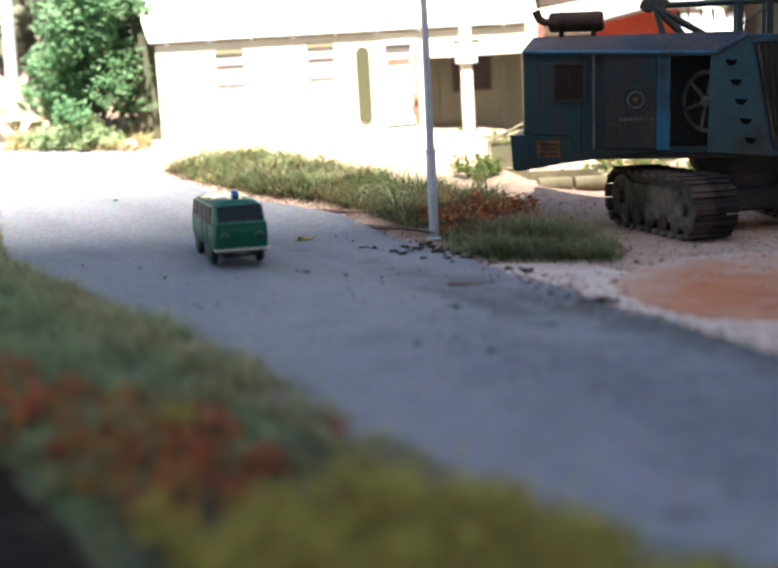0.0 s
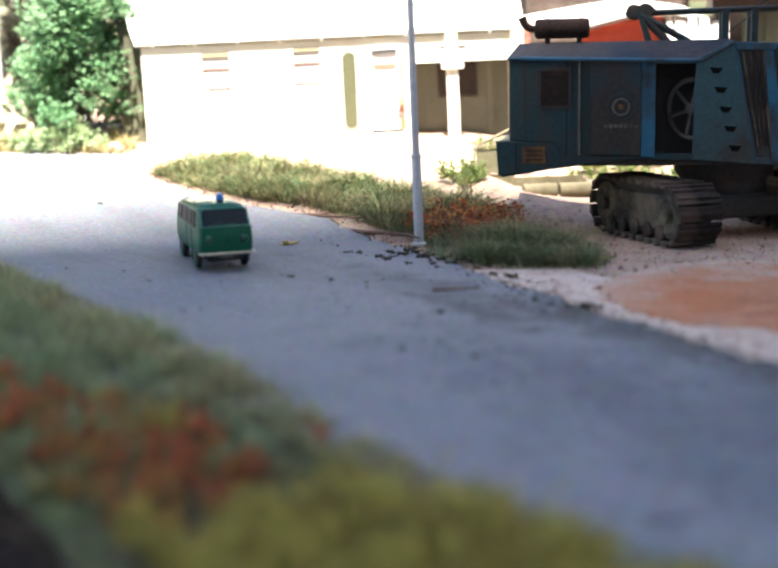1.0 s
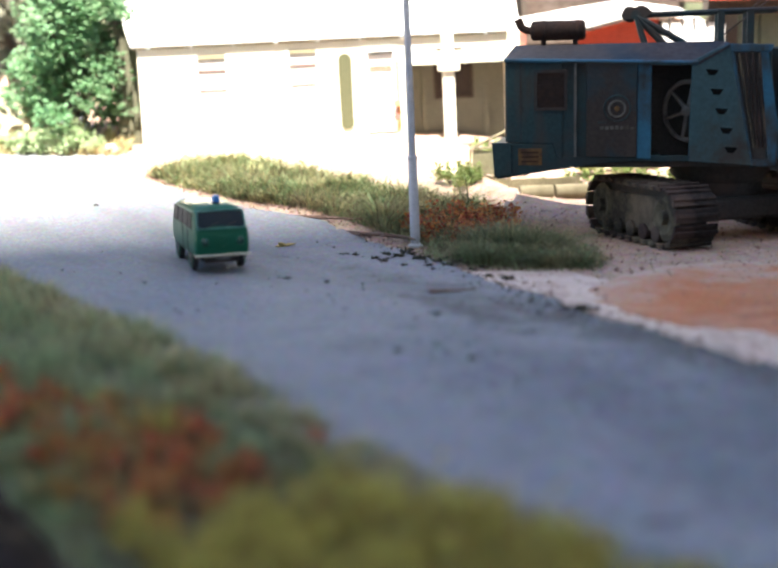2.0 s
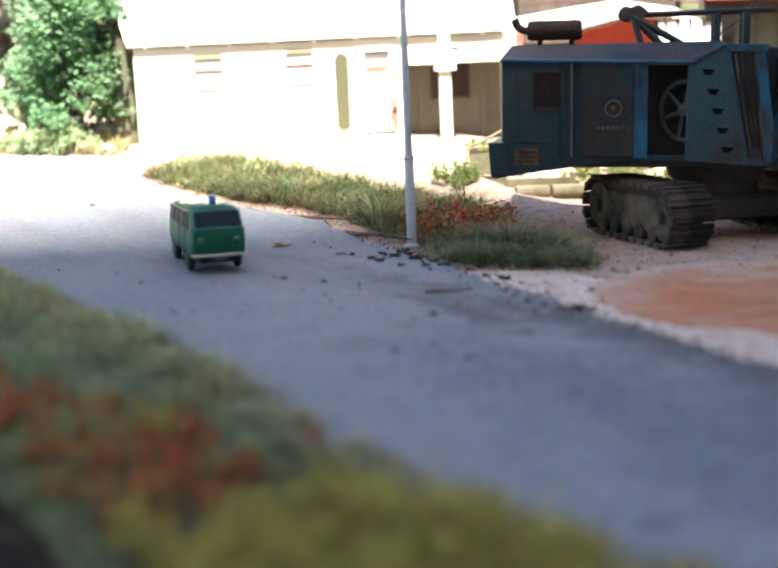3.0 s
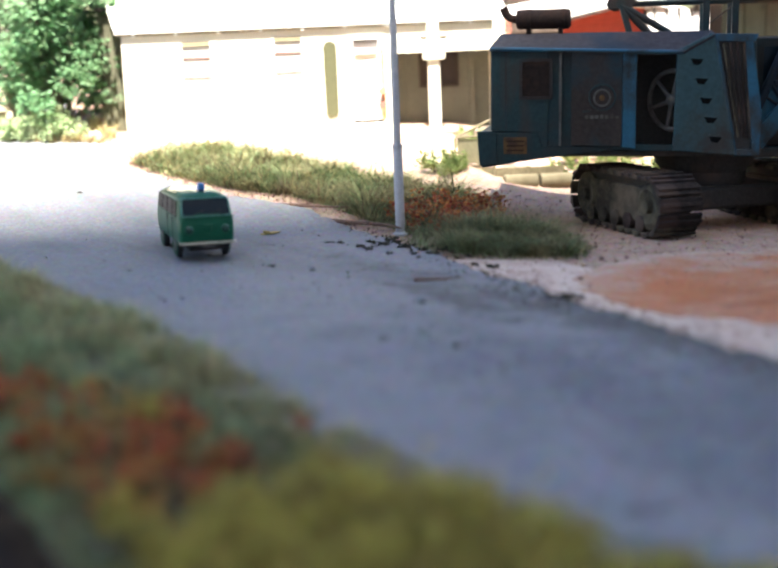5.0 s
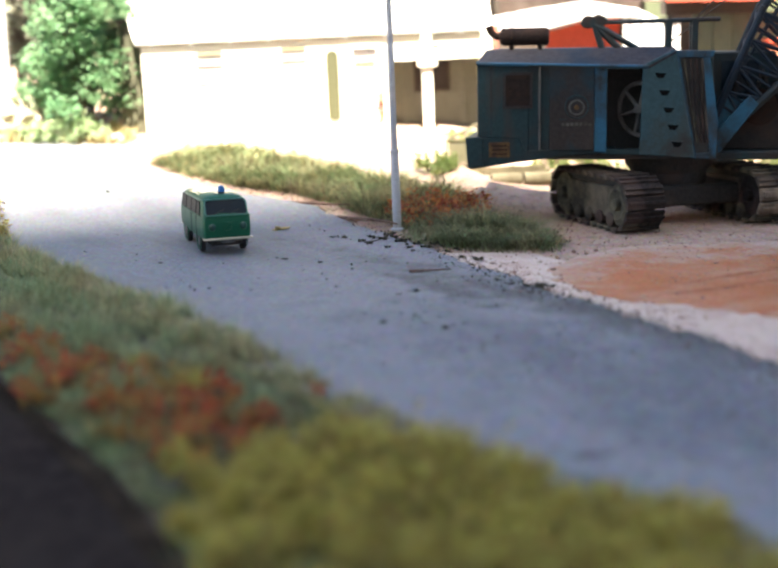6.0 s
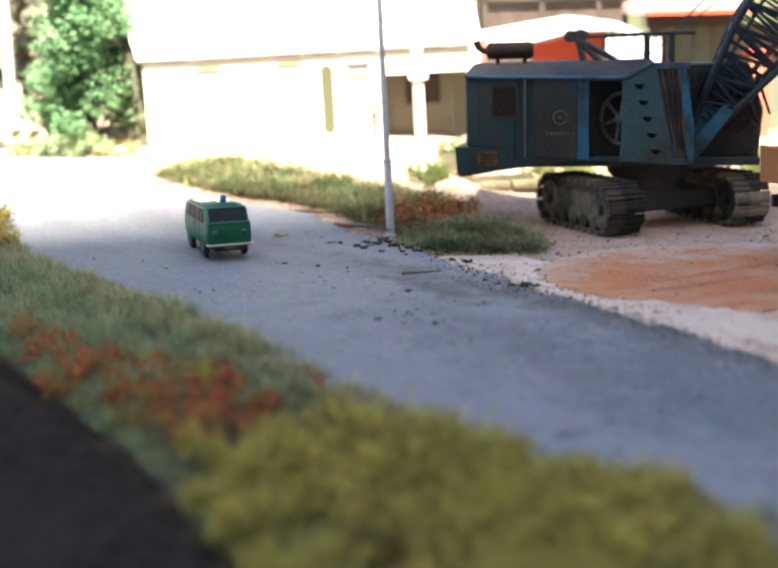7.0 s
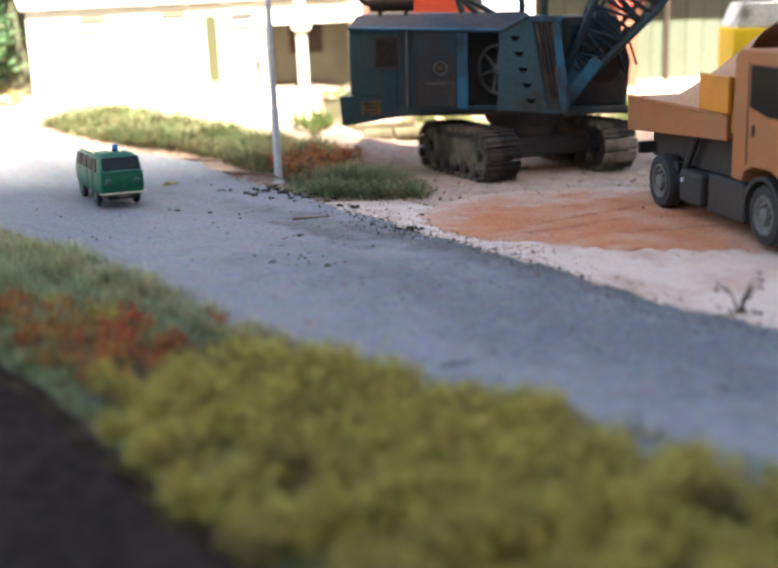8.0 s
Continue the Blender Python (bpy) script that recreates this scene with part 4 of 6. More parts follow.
    part("front_wall", Shape().box(17.5, 19, Y0 + 2, Y1 - 26, 31, 72).bevel(0.3, 1), M_BLUE, e)
    # roof: flat top and sloping near shoulder
    rf = part("roof", Shape().box(-79, 2, Y0 + 10, Y1 - 8, 74.6, 76.6).bevel(0.5, 1), M_BLUEROOF, e, "dusty blue-grey sheet roof")
    t = Shape()
    a = [t.bm.verts.new(p) for p in ((-82.6, Y0 - 0.9, 71.2), (-8.0, Y0 - 0.9, 69.0), (3.4, Y0 - 0.9, 75.4), (2.5, Y0 + 10.5, 76.7), (-79, Y0 + 10.5, 76.7))]
    b = [t.bm.verts.new(v.co + Vector((0, 0.5, -1.1))) for v in a]
    t.bm.faces.new(a)
    t.bm.faces.new(b[::-1])
    for k in range(5):
        t.bm.faces.new((a[k], b[k], b[(k + 1) % 5], a[(k + 1) % 5]))
    part("roof_shoulder", t, M_BLUEROOF, rf)
    part("roof_edge", Shape().rod((-82.4, Y0 - 0.7, 71.0), (-8.2, Y0 - 0.7, 68.7), 0.8, None, 8), M_BLUELIGHT, rf)
    part("roof_shoulder", Shape().box(-79, 3, Y1 - 8, Y1, 70.5, 74.8).bevel(1.2, 1), M_BLUEROOF, rf)
    # counterweight
    cw = part("counterweight", Shape().prism([(-87, 38.6), (-85.8, 24.2), (-66, 27.4), (-38, 30.8), (-22, 31.4), (-22, 33), (-61.5, 33), (-63.5, 38.4)], Y0 + 0.2, Y1 - 2).bevel(0.6, 2), M_BLUE, e, "tapered blue counterweight with a yellow warning label")
    part("end_cap", Shape().prism([(-87.6, 38.8), (-86.6, 25), (-79.6, 26), (-79.8, 38.6)], Y0 - 0.5, Y0 + 0.2).bevel(0.25, 1), M_BLUE, cw)
    lab = part("warning_label", Shape().box(-77, -67.8, Y0 - 0.15, Y0 + 0.2, 29.8, 36.4), M_YELLOWLABEL, cw, "worn yellow warning label")
    for k in range(3):
        part("lettering_bar", Shape().box(-75.8, -69, Y0 - 0.25, Y0 - 0.15, 31 + k * 1.8, 31.5 + k * 1.8), M_RUST, lab)
    # exhaust silencer on the roof
    ex = part("silencer", Shape().lathe([(3.0, 0), (3.9, 0.8), (3.9, 2.2), (4.15, 2.5), (4.15, 3.5), (3.9, 3.8), (3.9, 15.6), (4.15, 15.9), (4.15, 16.9), (3.9, 17.2), (3.9, 20.5), (3.2, 21.4), (1.6, 21.6)], (-51.5, Y0 + 12, 82.2), (-1, 0, 0), 20), M_RUST, e, "rusty exhaust silencer on the roof", smooth=True)
    part("exhaust_pipe", Shape().rod((-72.5, Y0 + 12, 82.2), (-75.4, Y0 + 12, 82.6), 1.5, None, 12).rod((-75.0, Y0 + 12, 82.4), (-77.2, Y0 + 12, 84.2), 1.5, 1.55, 12).rod((-76.9, Y0 + 12, 83.7), (-78.2, Y0 + 12, 87.0), 1.55, 1.8, 12), M_RUST, ex, smooth=True)
    for x in (-68, -55.5):
        part("foot", Shape().box(x - 0.9, x + 0.9, Y0 + 10, Y0 + 14, 76, 79.4), M_RUST, ex)
    # gantry over the roof
    g = part("gantry", Shape().rod((-32, Y0 + 12, 87.4), (-32, Y1 - 12, 87.4), 2.0, None, 12), M_BLUE, e, "blue gantry of struts over the roof")
    for y in (Y0 + 13, Y1 - 13):
        for x, r in ((-28.5, 1.3), (-21, 1.3), (-13, 1.2)):
            part("strut", Shape().rod((-31.8, y, 87), (x, y, 76), r, None, 8), M_BLUE, g)
        part("top_rail", Shape().rod((-33, y, 87.6), (22, y, 88.2), 0.9, None, 8), M_BLUE, g)
        for x in (0.5, 11.5):
            part("post", Shape().box(x - 1.3, x + 1.3, y - 1.2, y + 1.2, 74, 88.6), M_BLUE, g)
        for x, z in ((-34.5, 88.0), (-30.0, 88.4)):
            part("sheave", Shape().lathe([(2.5, 0), (2.9, 0.6), (2.5, 1.2)], (x, y, z), (0, 1, 0), 18), M_IRON, g, smooth=True)
        part("sheave_cheek", Shape().prism([(-38, 87.2), (-36.5, 85.6), (-28, 86.0), (-25.6, 88.4), (-28, 90.6), (-36, 90.2)], y - 0.9, y - 0.4).bevel(0.2, 1), M_IRON, g)
    # cab on the far side
    cab = part("operator_cab", Shape().prism([(18, 30), (52, 30), (54, 52), (47, 74), (18, 74)], Y1 - 26, Y1).bevel(0.7, 1), M_BLUE, e, "blue operator cab with dark panes")
    part("pane", Shape().box(24, 40, Y1 - 26.4, Y1 - 25.9, 52, 70), M_CARGLASS, cab)
    # boom: four chords with lattice bracing
    foot, tip = Vector((19, -13, 35)), Vector((108, -13, 168))
    ax = (tip - foot).normalized()
    nrm = Vector((-ax.z, 0, ax.x))
    boom = part("boom_foot", Shape().rod((19, -27, 35), (19, 1, 35), 3.2, None, 14), M_BLUELIGHT, e, "lattice boom foot pin")
    L = (tip - foot).length

    def at(s, y, k):
        """A point of the boom: s along it, y across, k from the under side to the upper side."""
        grow = min(1.0, 0.16 + s / 72.0)
        return foot + ax * s + Vector((0, y * (6.5 + 5.5 * grow), 0)) + nrm * (k * 15.0 * grow)

    for y in (-1, 1):
        for k in (-1, 1):
            part("chord", Shape().rod(at(0, y, k), at(60, y, k), 1.9, 1.6, 8).rod(at(60, y, k), at(L, y, k), 1.6, None, 8), M_BLUE if k < 0 else M_BOOM, boom)
        part("boom_plate", Shape().prism([(at(0, 0, -1).x, at(0, 0, -1).z), (at(26, 0, -1).x, at(26, 0, -1).z), (at(20, 0, 1).x, at(20, 0, 1).z), (at(0, 0, 1).x, at(0, 0, 1).z)], at(8, y, 0).y - 0.5, at(8, y, 0).y + 0.5), M_BLUELIGHT if y < 0 else M_BOOM, boom)
        part("foot_bracket", Shape().prism([(13.5, 31), (23, 31), (27, 36), (39, 52), (35, 55.5), (22, 41), (15, 38)], -13 + y * 14 - 0.9, -13 + y * 14 + 0.9).bevel(0.3, 1), M_BLUELIGHT, boom, "bright blue bracket at the boom foot")
    n = 24
    for i in range(n):
        s0, s1 = 16 + i * (L - 18) / n, 16 + (i + 1) * (L - 18) / n
        f = i % 2 * 2 - 1
        for y in (-1, 1):
            part("brace", Shape().rod(at(s0, y, f), at(s1, y, -f), 0.85, None, 6), M_BOOM, boom)
            part("strut", Shape().rod(at(s0, y, -1), at(s0, y, 1), 0.6, None, 5), M_BOOM, boom)
        for k in (-1, 1):
            part("brace", Shape().rod(at(s0, f, k), at(s1, -f, k), 0.85, None, 6), M_BOOM, boom)
    for y in (-15, -6):
        part("cable", Shape().rod((12, y, 88), at(L, 0, 1), 0.3, None, 5), M_IRON, boom)
        part("cable", Shape().rod((-2, y, 76), at(96, 0, 1), 0.25, None, 5), M_IRON, boom)
    for k in range(5):
        part("cable", Shape().rod((34, -18 + 4 * k, 52), at(L * 0.8 + k * 6, 0.3 * (k - 2), -1), 0.28, None, 5), M_IRON, boom)
    part("ladder", Shape().rod(at(14, -0.4, 1), at(L, -0.4, 1), 0.6, None, 5).rod(at(14, 0.4, 1), at(L, 0.4, 1), 0.6, None, 5), M_BOOM, boom)
    part("hoist_drum", Shape().lathe([(8, 0), (8, 1.5), (5.5, 1.5), (5.5, 22), (8, 22), (8, 23.5)], (40, -19, 50), (0, 1, 0), 22), M_RUST, e, "rusty hoist drum behind the boom foot", smooth=True)
    for k, (x, z) in enumerate(((27, 62), (32, 70), (36, 56), (41, 66), (46, 60), (50, 68))):
        part("hose", Shape().rod((x - 6, Y1 - 27 + k, 33), (x, Y1 - 28 - k, z), 0.9, None, 6).rod((x, Y1 - 28 - k, z), (x + 7, Y1 - 24, z - 18), 0.9, 0.7, 6), M_IRON, e)
    part("winch_housing", Shape().prism([(22, 31), (50, 31), (52, 44), (44, 52), (26, 50)], -14, -4).bevel(0.6, 1), M_IRON, e, "dark winch housing behind the boom foot")
    part("front_deck", Shape().box(12, 52, Y0 + 12, Y1 - 2, 27.5, 31).bevel(0.5, 1), M_BLUE, e)


excavator()


# ---- the van ----
def van():
    v = thing("van", -66.9, 462.0, float(height(-66, 462)) + 0.35 + 1.35, 18.5, "dark green model van with a blue roof beacon, on the road", "van")
    v.scale = (0.99, 1.0, 1.06)
    W = 9.9
    # body lofted along its length; forward is -y
    st = [(-25.8, 0.80, 5.2, 11.2), (-25.2, 0.93, 4.2, 13.2), (-24.2, 0.975, 3.9, 14.8), (-22.6, 0.985, 3.7, 17.6), (-20.6, 0.99, 3.6, 19.8), (-18.2, 0.995, 3.6, 20.7), (-12, 1.0, 3.6, 21.0), (0, 1.0, 3.6, 20.7), (12, 1.0, 3.6, 20.2), (19.5, 0.99, 3.7, 19.6), (23, 0.97, 3.9, 18.6), (25, 0.94, 4.4, 16.0), (25.8, 0.86, 5.4, 12.0)]
    s = Shape()
    rows = []
    for y, k, z0, z1 in st:
        w = W * k
        belt = min(12.4, z1 - 1.0)
        prof = [(w * 0.55, z0), (w * 0.90, z0 + 0.35), (w * 0.985, z0 + 1.8), (w, (z0 + belt) / 2), (w * 0.985, belt), (w * 0.955, belt + (z1 - belt) * 0.25), (w * 0.915, belt + (z1 - belt) * 0.6), (w * 0.86, belt + (z1 - belt) * 0.80), (w * 0.70, belt + (z1 - belt) * 0.93), (w * 0.36, z1)]
        ring = [(x, z) for x, z in prof] + [(-x, z) for x, z in prof[::-1]]
        rows.append([s.bm.verts.new((x, y, z)) for x, z in ring])
    n = len(rows[0])
    for a, b in zip(rows[:-1], rows[1:]):
        for i in range(n):
            s.bm.faces.new((a[i], a[(i + 1) % n], b[(i + 1) % n], b[i]))
    s.bm.faces.new(rows[0])
    s.bm.faces.new(rows[-1][::-1])
    body = part("body", s, M_GREEN, v, "dark green painted van body", smooth=True)
    # roof skin, paler, a touch above the body
    r = Shape()
    rr = []
    for y, w, z in ((-19.0, 6.6, 20.3), (-16, 7.4, 20.8), (-8, 8.0, 21.0), (4, 8.1, 20.75), (14, 7.9, 20.2), (20, 7.2, 19.6)):
        rr.append([r.bm.verts.new((x * w, y, z - 1.3 * abs(x) ** 3 + 0.12)) for x in (-1, -0.75, -0.4, 0, 0.4, 0.75, 1)])
    for a, b in zip(rr[:-1], rr[1:]):
        for i in range(6):
            r.bm.faces.new((a[i], a[i + 1], b[i + 1], b[i]))
    part("roof", r, M_VANROOF, v, "glossy pale-reflecting green roof", smooth=True)
    # windscreen
    g = Shape()
    pts = [(-7.6, -23.3, 13.6), (7.6, -23.3, 13.6), (8.1, -22.9, 14.3), (7.9, -20.8, 18.4), (7.0, -20.4, 19.2), (-7.0, -20.4, 19.2), (-7.9, -20.8, 18.4), (-8.1, -22.9, 14.3)]
    a = [g.bm.verts.new((x * 1.05, y - 1.6, z)) for x, y, z in pts]
    b = [g.bm.verts.new((x, y + 0.6, z - 0.2)) for x, y, z in pts]
    g.bm.faces.new(a)
    for i in range(8):
        g.bm.faces.new((a[i], b[i], b[(i + 1) % 8], a[(i + 1) % 8]))
    screen = part("windscreen", g, M_CARGLASS, v, "dark rounded windscreen")
    seal = Shape()
    rim = [Vector((x * 1.05, y - 1.62, z)) for x, y, z in pts]
    for p, q in zip(rim, rim[1:] + rim[:1]):
        seal.rod(p, q, 0.3, None, 6)
    part("screen_seal", seal, M_VANTRIM, screen, "pale green windscreen surround")
    for x in (-5.4, 0.8):
        part("wiper", Shape().rod((x, -25.0, 13.9), (x + 4.6, -24.2, 15.6), 0.13, None, 5), M_TYRE, screen)
    gut = Shape()
    for side in (-1, 1):
        line = [(side * 6.9, -20.4, 19.2), (side * 8.5, -18.8, 18.9), (side * 8.95, -16, 18.75), (side * 9.05, 0, 18.55), (side * 8.9, 18, 17.9), (side * 8.2, 22, 17.0)]
        for p, q in zip(line[:-1], line[1:]):
            gut.rod(p, q, 0.3, None, 6)
    gut.rod((-6.9, -20.4, 19.2), (6.9, -20.4, 19.2), 0.3, None, 6)
    part("rain_gutter", gut, M_VANTRIM, v, "pale green rain gutter round the roof")
    for side in (-1, 1):
        part("waist_crease", Shape().rod((side * 9.75, -23.6, 12.9), (side * 9.92, -18, 12.9), 0.2, None, 6).rod((side * 9.92, -18, 12.9), (side * 9.92, 20, 12.6), 0.2, None, 6), M_GREEN, body)
    part("crease", Shape().rod((-8.6, -25.35, 13.1), (8.6, -25.35, 13.1), 0.28, None, 6), M_GREEN, body)
    for side in (-1, 1):
        for y0, y1 in ((-18.6, -12.0), (-10.6, -1.6), (-0.4, 8.6), (9.8, 18.8)):
            q = Shape()
            lo, hi = 13.2, 18.0
            pts = [(y0 + (1.6 if y0 < -15 else 0), hi), (y1, hi), (y1, lo), (y0, lo)]
            a = [q.bm.verts.new((side * (9.90 if z == lo else 9.32), y, z)) for y, z in pts]
            b = [q.bm.verts.new((c.co.x - side * 0.8, c.co.y, c.co.z)) for c in a]
            q.bm.faces.new(a)
            for i in range(4):
                q.bm.faces.new((a[i], b[i], b[(i + 1) % 4], a[(i + 1) % 4]))
            part("side_window", q, M_TRUCKGLASS, v)
        part("door_seam", Shape().box(side * 9.88 - 0.12, side * 9.88 + 0.12, -11.5, -11.2, 4.6, 12.8).box(side * 9.88 - 0.12, side * 9.88 + 0.12, -1.2, -0.9, 4.6, 12.8), M_IRON, body)
        part("door_handle", Shape().box(side * 9.9 - 0.3, side * 9.9 + 0.3, -13.6, -12.2, 11.4, 11.8), M_CHROME, body)
        lamp = part("headlight", Shape().lathe([(1.5, 0), (1.5, 0.7), (1.3, 1.0)], (side * 6.3, -25.1, 9.4), (0, -1, 0), 18), M_GREEN, v, smooth=True)
        part("lens", Shape().lathe([(1.25, 0), (1.0, 0.3), (0.5, 0.5)], (side * 6.3, -26.1, 9.4), (0, -1, 0), 18), M_LENS, lamp, "clear headlight lens", smooth=True)
        part("indicator", Shape().box(side * 6.3 - 0.9, side * 6.3 + 0.9, -25.5, -24.7, 11.7, 12.2).bevel(0.15, 1), M_ORANGE, v)
    part("front_ridge", Shape().rod((-8.8, -24.9, 12.6), (0, -25.9, 10.6), 0.25, None, 6).rod((0, -25.9, 10.6), (8.8, -24.9, 12.6), 0.25, None, 6), M_GREEN, body)
    part("badge", Shape().ring((0, -26.0, 9.2), (0, 1, 0), 1.5, 0.16, 18, 5), M_GREEN, body)
    part("grille", Shape().box(-4.2, 4.2, -25.75, -25.0, 6.4, 7.4), M_VOID, body)
    bp = Shape().box(-9.3, 9.3, -26.7, -25.8, 4.5, 5.3).box(-10.0, -9.2, -26.5, -24.2, 4.6, 5.2).box(9.2, 10.0, -26.5, -24.2, 4.6, 5.2).bevel(0.25, 2)
    part("bumper", bp, M_BUMPER, v, "cream front bumper")
    part("rear_bumper", Shape().box(-9.0, 9.0, 26.0, 26.8, 4.5, 5.5).bevel(0.25, 1), M_BUMPER, v)
    part("plate", Shape().box(-2.6, 2.6, -26.5, -26.2, 3.4, 4.4), M_DULL, v)
    part("underbody", Shape().box(-6.4, 6.4, -23, 23, 2.0, 4.4).bevel(0.4, 1), M_IRON, v)
    b = part("beacon", Shape().lathe([(1.45, 0), (1.45, 1.3), (1.25, 2.0), (0.7, 2.3)], (0.3, -14.6, 21.3), (0, 0, 1), 18), M_BEACON, v, "blue rotating beacon", smooth=True)
    part("beacon_base", Shape().lathe([(1.4, 0), (1.4, 0.4), (1.2, 0.6)], (0.3, -14.6, 20.75), (0, 0, 1), 18), M_IRON, b, smooth=True)
    for side in (-1, 1):
        for y in (-13.8, 13.8):
            w = part("wheel", Shape().lathe([(2.9, 0), (4.15, 0.3), (4.3, 1.1), (4.15, 1.9), (2.9, 2.2)], (side * 7.2, y, 3.05), (side, 0, 0), 24), M_TYRE, v, smooth=True)
            part("rim", Shape().lathe([(1.9, 0), (1.8, 0.2), (0.8, 0.35)], (side * 9.25, y, 3.05), (side, 0, 0), 18), M_DULL, w, smooth=True)
            part("wheel_arch", Shape().ring((side * 9.55, y, 3.9), (1, 0, 0), 4.25, 0.22, 24, 6), M_GREEN, body)


van()


# ---- the tipper truck ----
def truck():
    rear, front = Vector((170, 392)), Vector((179, 307))
    d = (front - rear).normalized()
    turn = math.degrees(math.atan2(d.x, -d.y))
    mid = (rear + front) / 2
    t = thing("truck", mid.x + 11, mid.y, float(height(mid.x, mid.y)) + 0.6, turn, "dusty orange tipper truck with an amber cab side and sand load", "truck")
    # forward is -y; the visible flank is -x
    wb, tw = 85.0, 11.0
    part("chassis", Shape().box(-8, -5, -56, 62, 13, 18).box(5, 8, -56, 62, 13, 18).box(-5, 5, -50, -46, 13, 17).box(-5, 5, 40, 44, 13, 17).box(-5, 5, -4, 0, 13, 17), M_CHASSIS, t)
    for side in (-1, 1):
        for y, dual in ((-wb / 2, 0), (wb / 2, 1)):
            x = side * (tw + 1.5)
            w = part("wheel", Shape().lathe([(7.0, 0), (10.2, 0.6), (10.9, 2), (10.9, 5.4), (10.2, 7), (7.4, 7.6), (7.0, 7.2), (6.8, 4.8)], (x, y, 10.9), (side, 0, 0), 30), M_TYRE, t, "black tyre with a dusty grey rim", smooth=True)
            part("rim", Shape().lathe([(6.95, -1.4), (6.9, 0.1), (6.2, 0.2), (5.7, -1.0), (4.8, -1.9), (2.9, -1.6), (2.5, 0.2), (1.0, 0.5)], (x + side * 7.2, y, 10.9), (side, 0, 0), 24), M_RIM, w, "dusty grey rim", smooth=True)
            for k in range(8):
                a = k * math.tau / 8
                part("nut", Shape().rod((x + side * 6.0, y + 3.6 * math.cos(a), 10.9 + 3.6 * math.sin(a)), (x + side * 6.7, y + 3.6 * math.cos(a), 10.9 + 3.6 * math.sin(a)), 0.45, None, 6), M_IRON, w)
            if dual:
                part("wheel", Shape().lathe([(7.0, 0), (10.6, 0.8), (10.6, 6), (7.0, 6.8)], (x - side * 8, y, 10.9), (side, 0, 0), 26), M_TYRE, t, smooth=True)
        part("axle_cover", Shape().rod((0, -wb / 2, 10.9), (side * 12, -wb / 2, 10.9), 2, None, 10).rod((0, wb / 2, 10.9), (side * 12, wb / 2, 10.9), 2.4, None, 10), M_CHASSIS, t)
    # tail bar with its lamps
    part("tail_bar", Shape().box(-19.5, 19.5, 63.5, 65.5, 19.5, 24.5).bevel(0.4, 1).box(-6, 6, 60, 64, 14, 20), M_CHASSIS, t)
    for side in (-1, 1):
        part("tail_lamp", Shape().box(side * 15.5 - 3.2, side * 15.5 + 3.2, 65.4, 66.6, 20.5, 23.6).bevel(0.3, 1), M_REDWALL, t, "red tail lamp")
    # tank, tool box, mudguards
    part("fuel_tank", Shape().box(-18.6, -9, 8, 27, 5.0, 18).bevel(1.6, 2), M_CHASSIS, t, "grey steel fuel tank")
    part("tank_cap", Shape().rod((-18.4, 23, 14), (-19.2, 23, 14), 1.0, None, 10), M_STEEL, t)
    part("battery_box", Shape().box(-17.6, -8, -24, 4, 4.4, 19).bevel(0.8, 1), M_CHASSIS, t)
    part("fuel_tank", Shape().box(9, 18.6, -20, 24, 5.0, 18).bevel(1.6, 2), M_CHASSIS, t)
    for side in (-1, 1):
        arch = [(-wb / 2 + 13.6 * math.cos(a), 10.9 + 13.6 * math.sin(a)) for a in np.linspace(-0.1, math.pi + 0.1, 15)] + [(-wb / 2 + 12.2 * math.cos(a), 10.9 + 12.2 * math.sin(a)) for a in np.linspace(math.pi + 0.1, -0.1, 15)]
        s = Shape()
        s.prism(arch, 0, 9.6)
        m = Matrix(((0, side, 0, side * 11.2), (1, 0, 0, 0), (0, 0, 1, 0), (0, 0, 0, 1)))
        bmesh.ops.transform(s.bm, matrix=m, verts=s.bm.verts)
        part("mudguard", s, M_CHASSIS, t, "dark grey plastic mudguard")
    # tipper body: floor, low sides, amber headboard, sand
    z0 = 30.0
    body = part("tipper_body", Shape().box(-19.4, 19.4, -16, 72, z0 + 4.0, z0 + 6.4).bevel(0.4, 1), M_ORANGE, t, "low orange tipper body")
    for x0, x1 in ((-21.2, -19.6), (19.6, 21.2)):
        board = Shape().box(x0, x1, -16, 72.6, z0 - 1.2, z0 + 13)
        for w in board.bm.verts:
            if w.co.z < z0 and w.co.y < 0:
                w.co.z += 5.0
        part("side_board", board.bevel(0.35, 1), M_ORANGE, body)
        part("board_rail", Shape().box(min(x0, x1) - 0.35, max(x0, x1) + 0.35, -15, 72.4, z0 + 12.2, z0 + 13.4).bevel(0.2, 1), M_ORANGE, body)
    part("tailboard", Shape().box(-19.6, 19.6, 71, 72.6, z0 - 0.6, z0 + 13).bevel(0.3, 1), M_ORANGE, body)
    part("headboard", Shape().box(-19.4, 19.4, -17.8, -15.6, z0 + 6.6, z0 + 27).bevel(0.4, 1), M_AMBER, body, "tall amber headboard")
    part("side_panel", Shape().box(-21.9, -20.2, -17.8, 5, z0 + 13.6, z0 + 27).bevel(0.3, 1), M_AMBER, body, "amber flank panel")
    part("under_rail", Shape().box(-12, -9, -14, 66, 18.4, z0 + 4).box(9, 12, -14, 66, 18.4, z0 + 4), M_IRON, body)
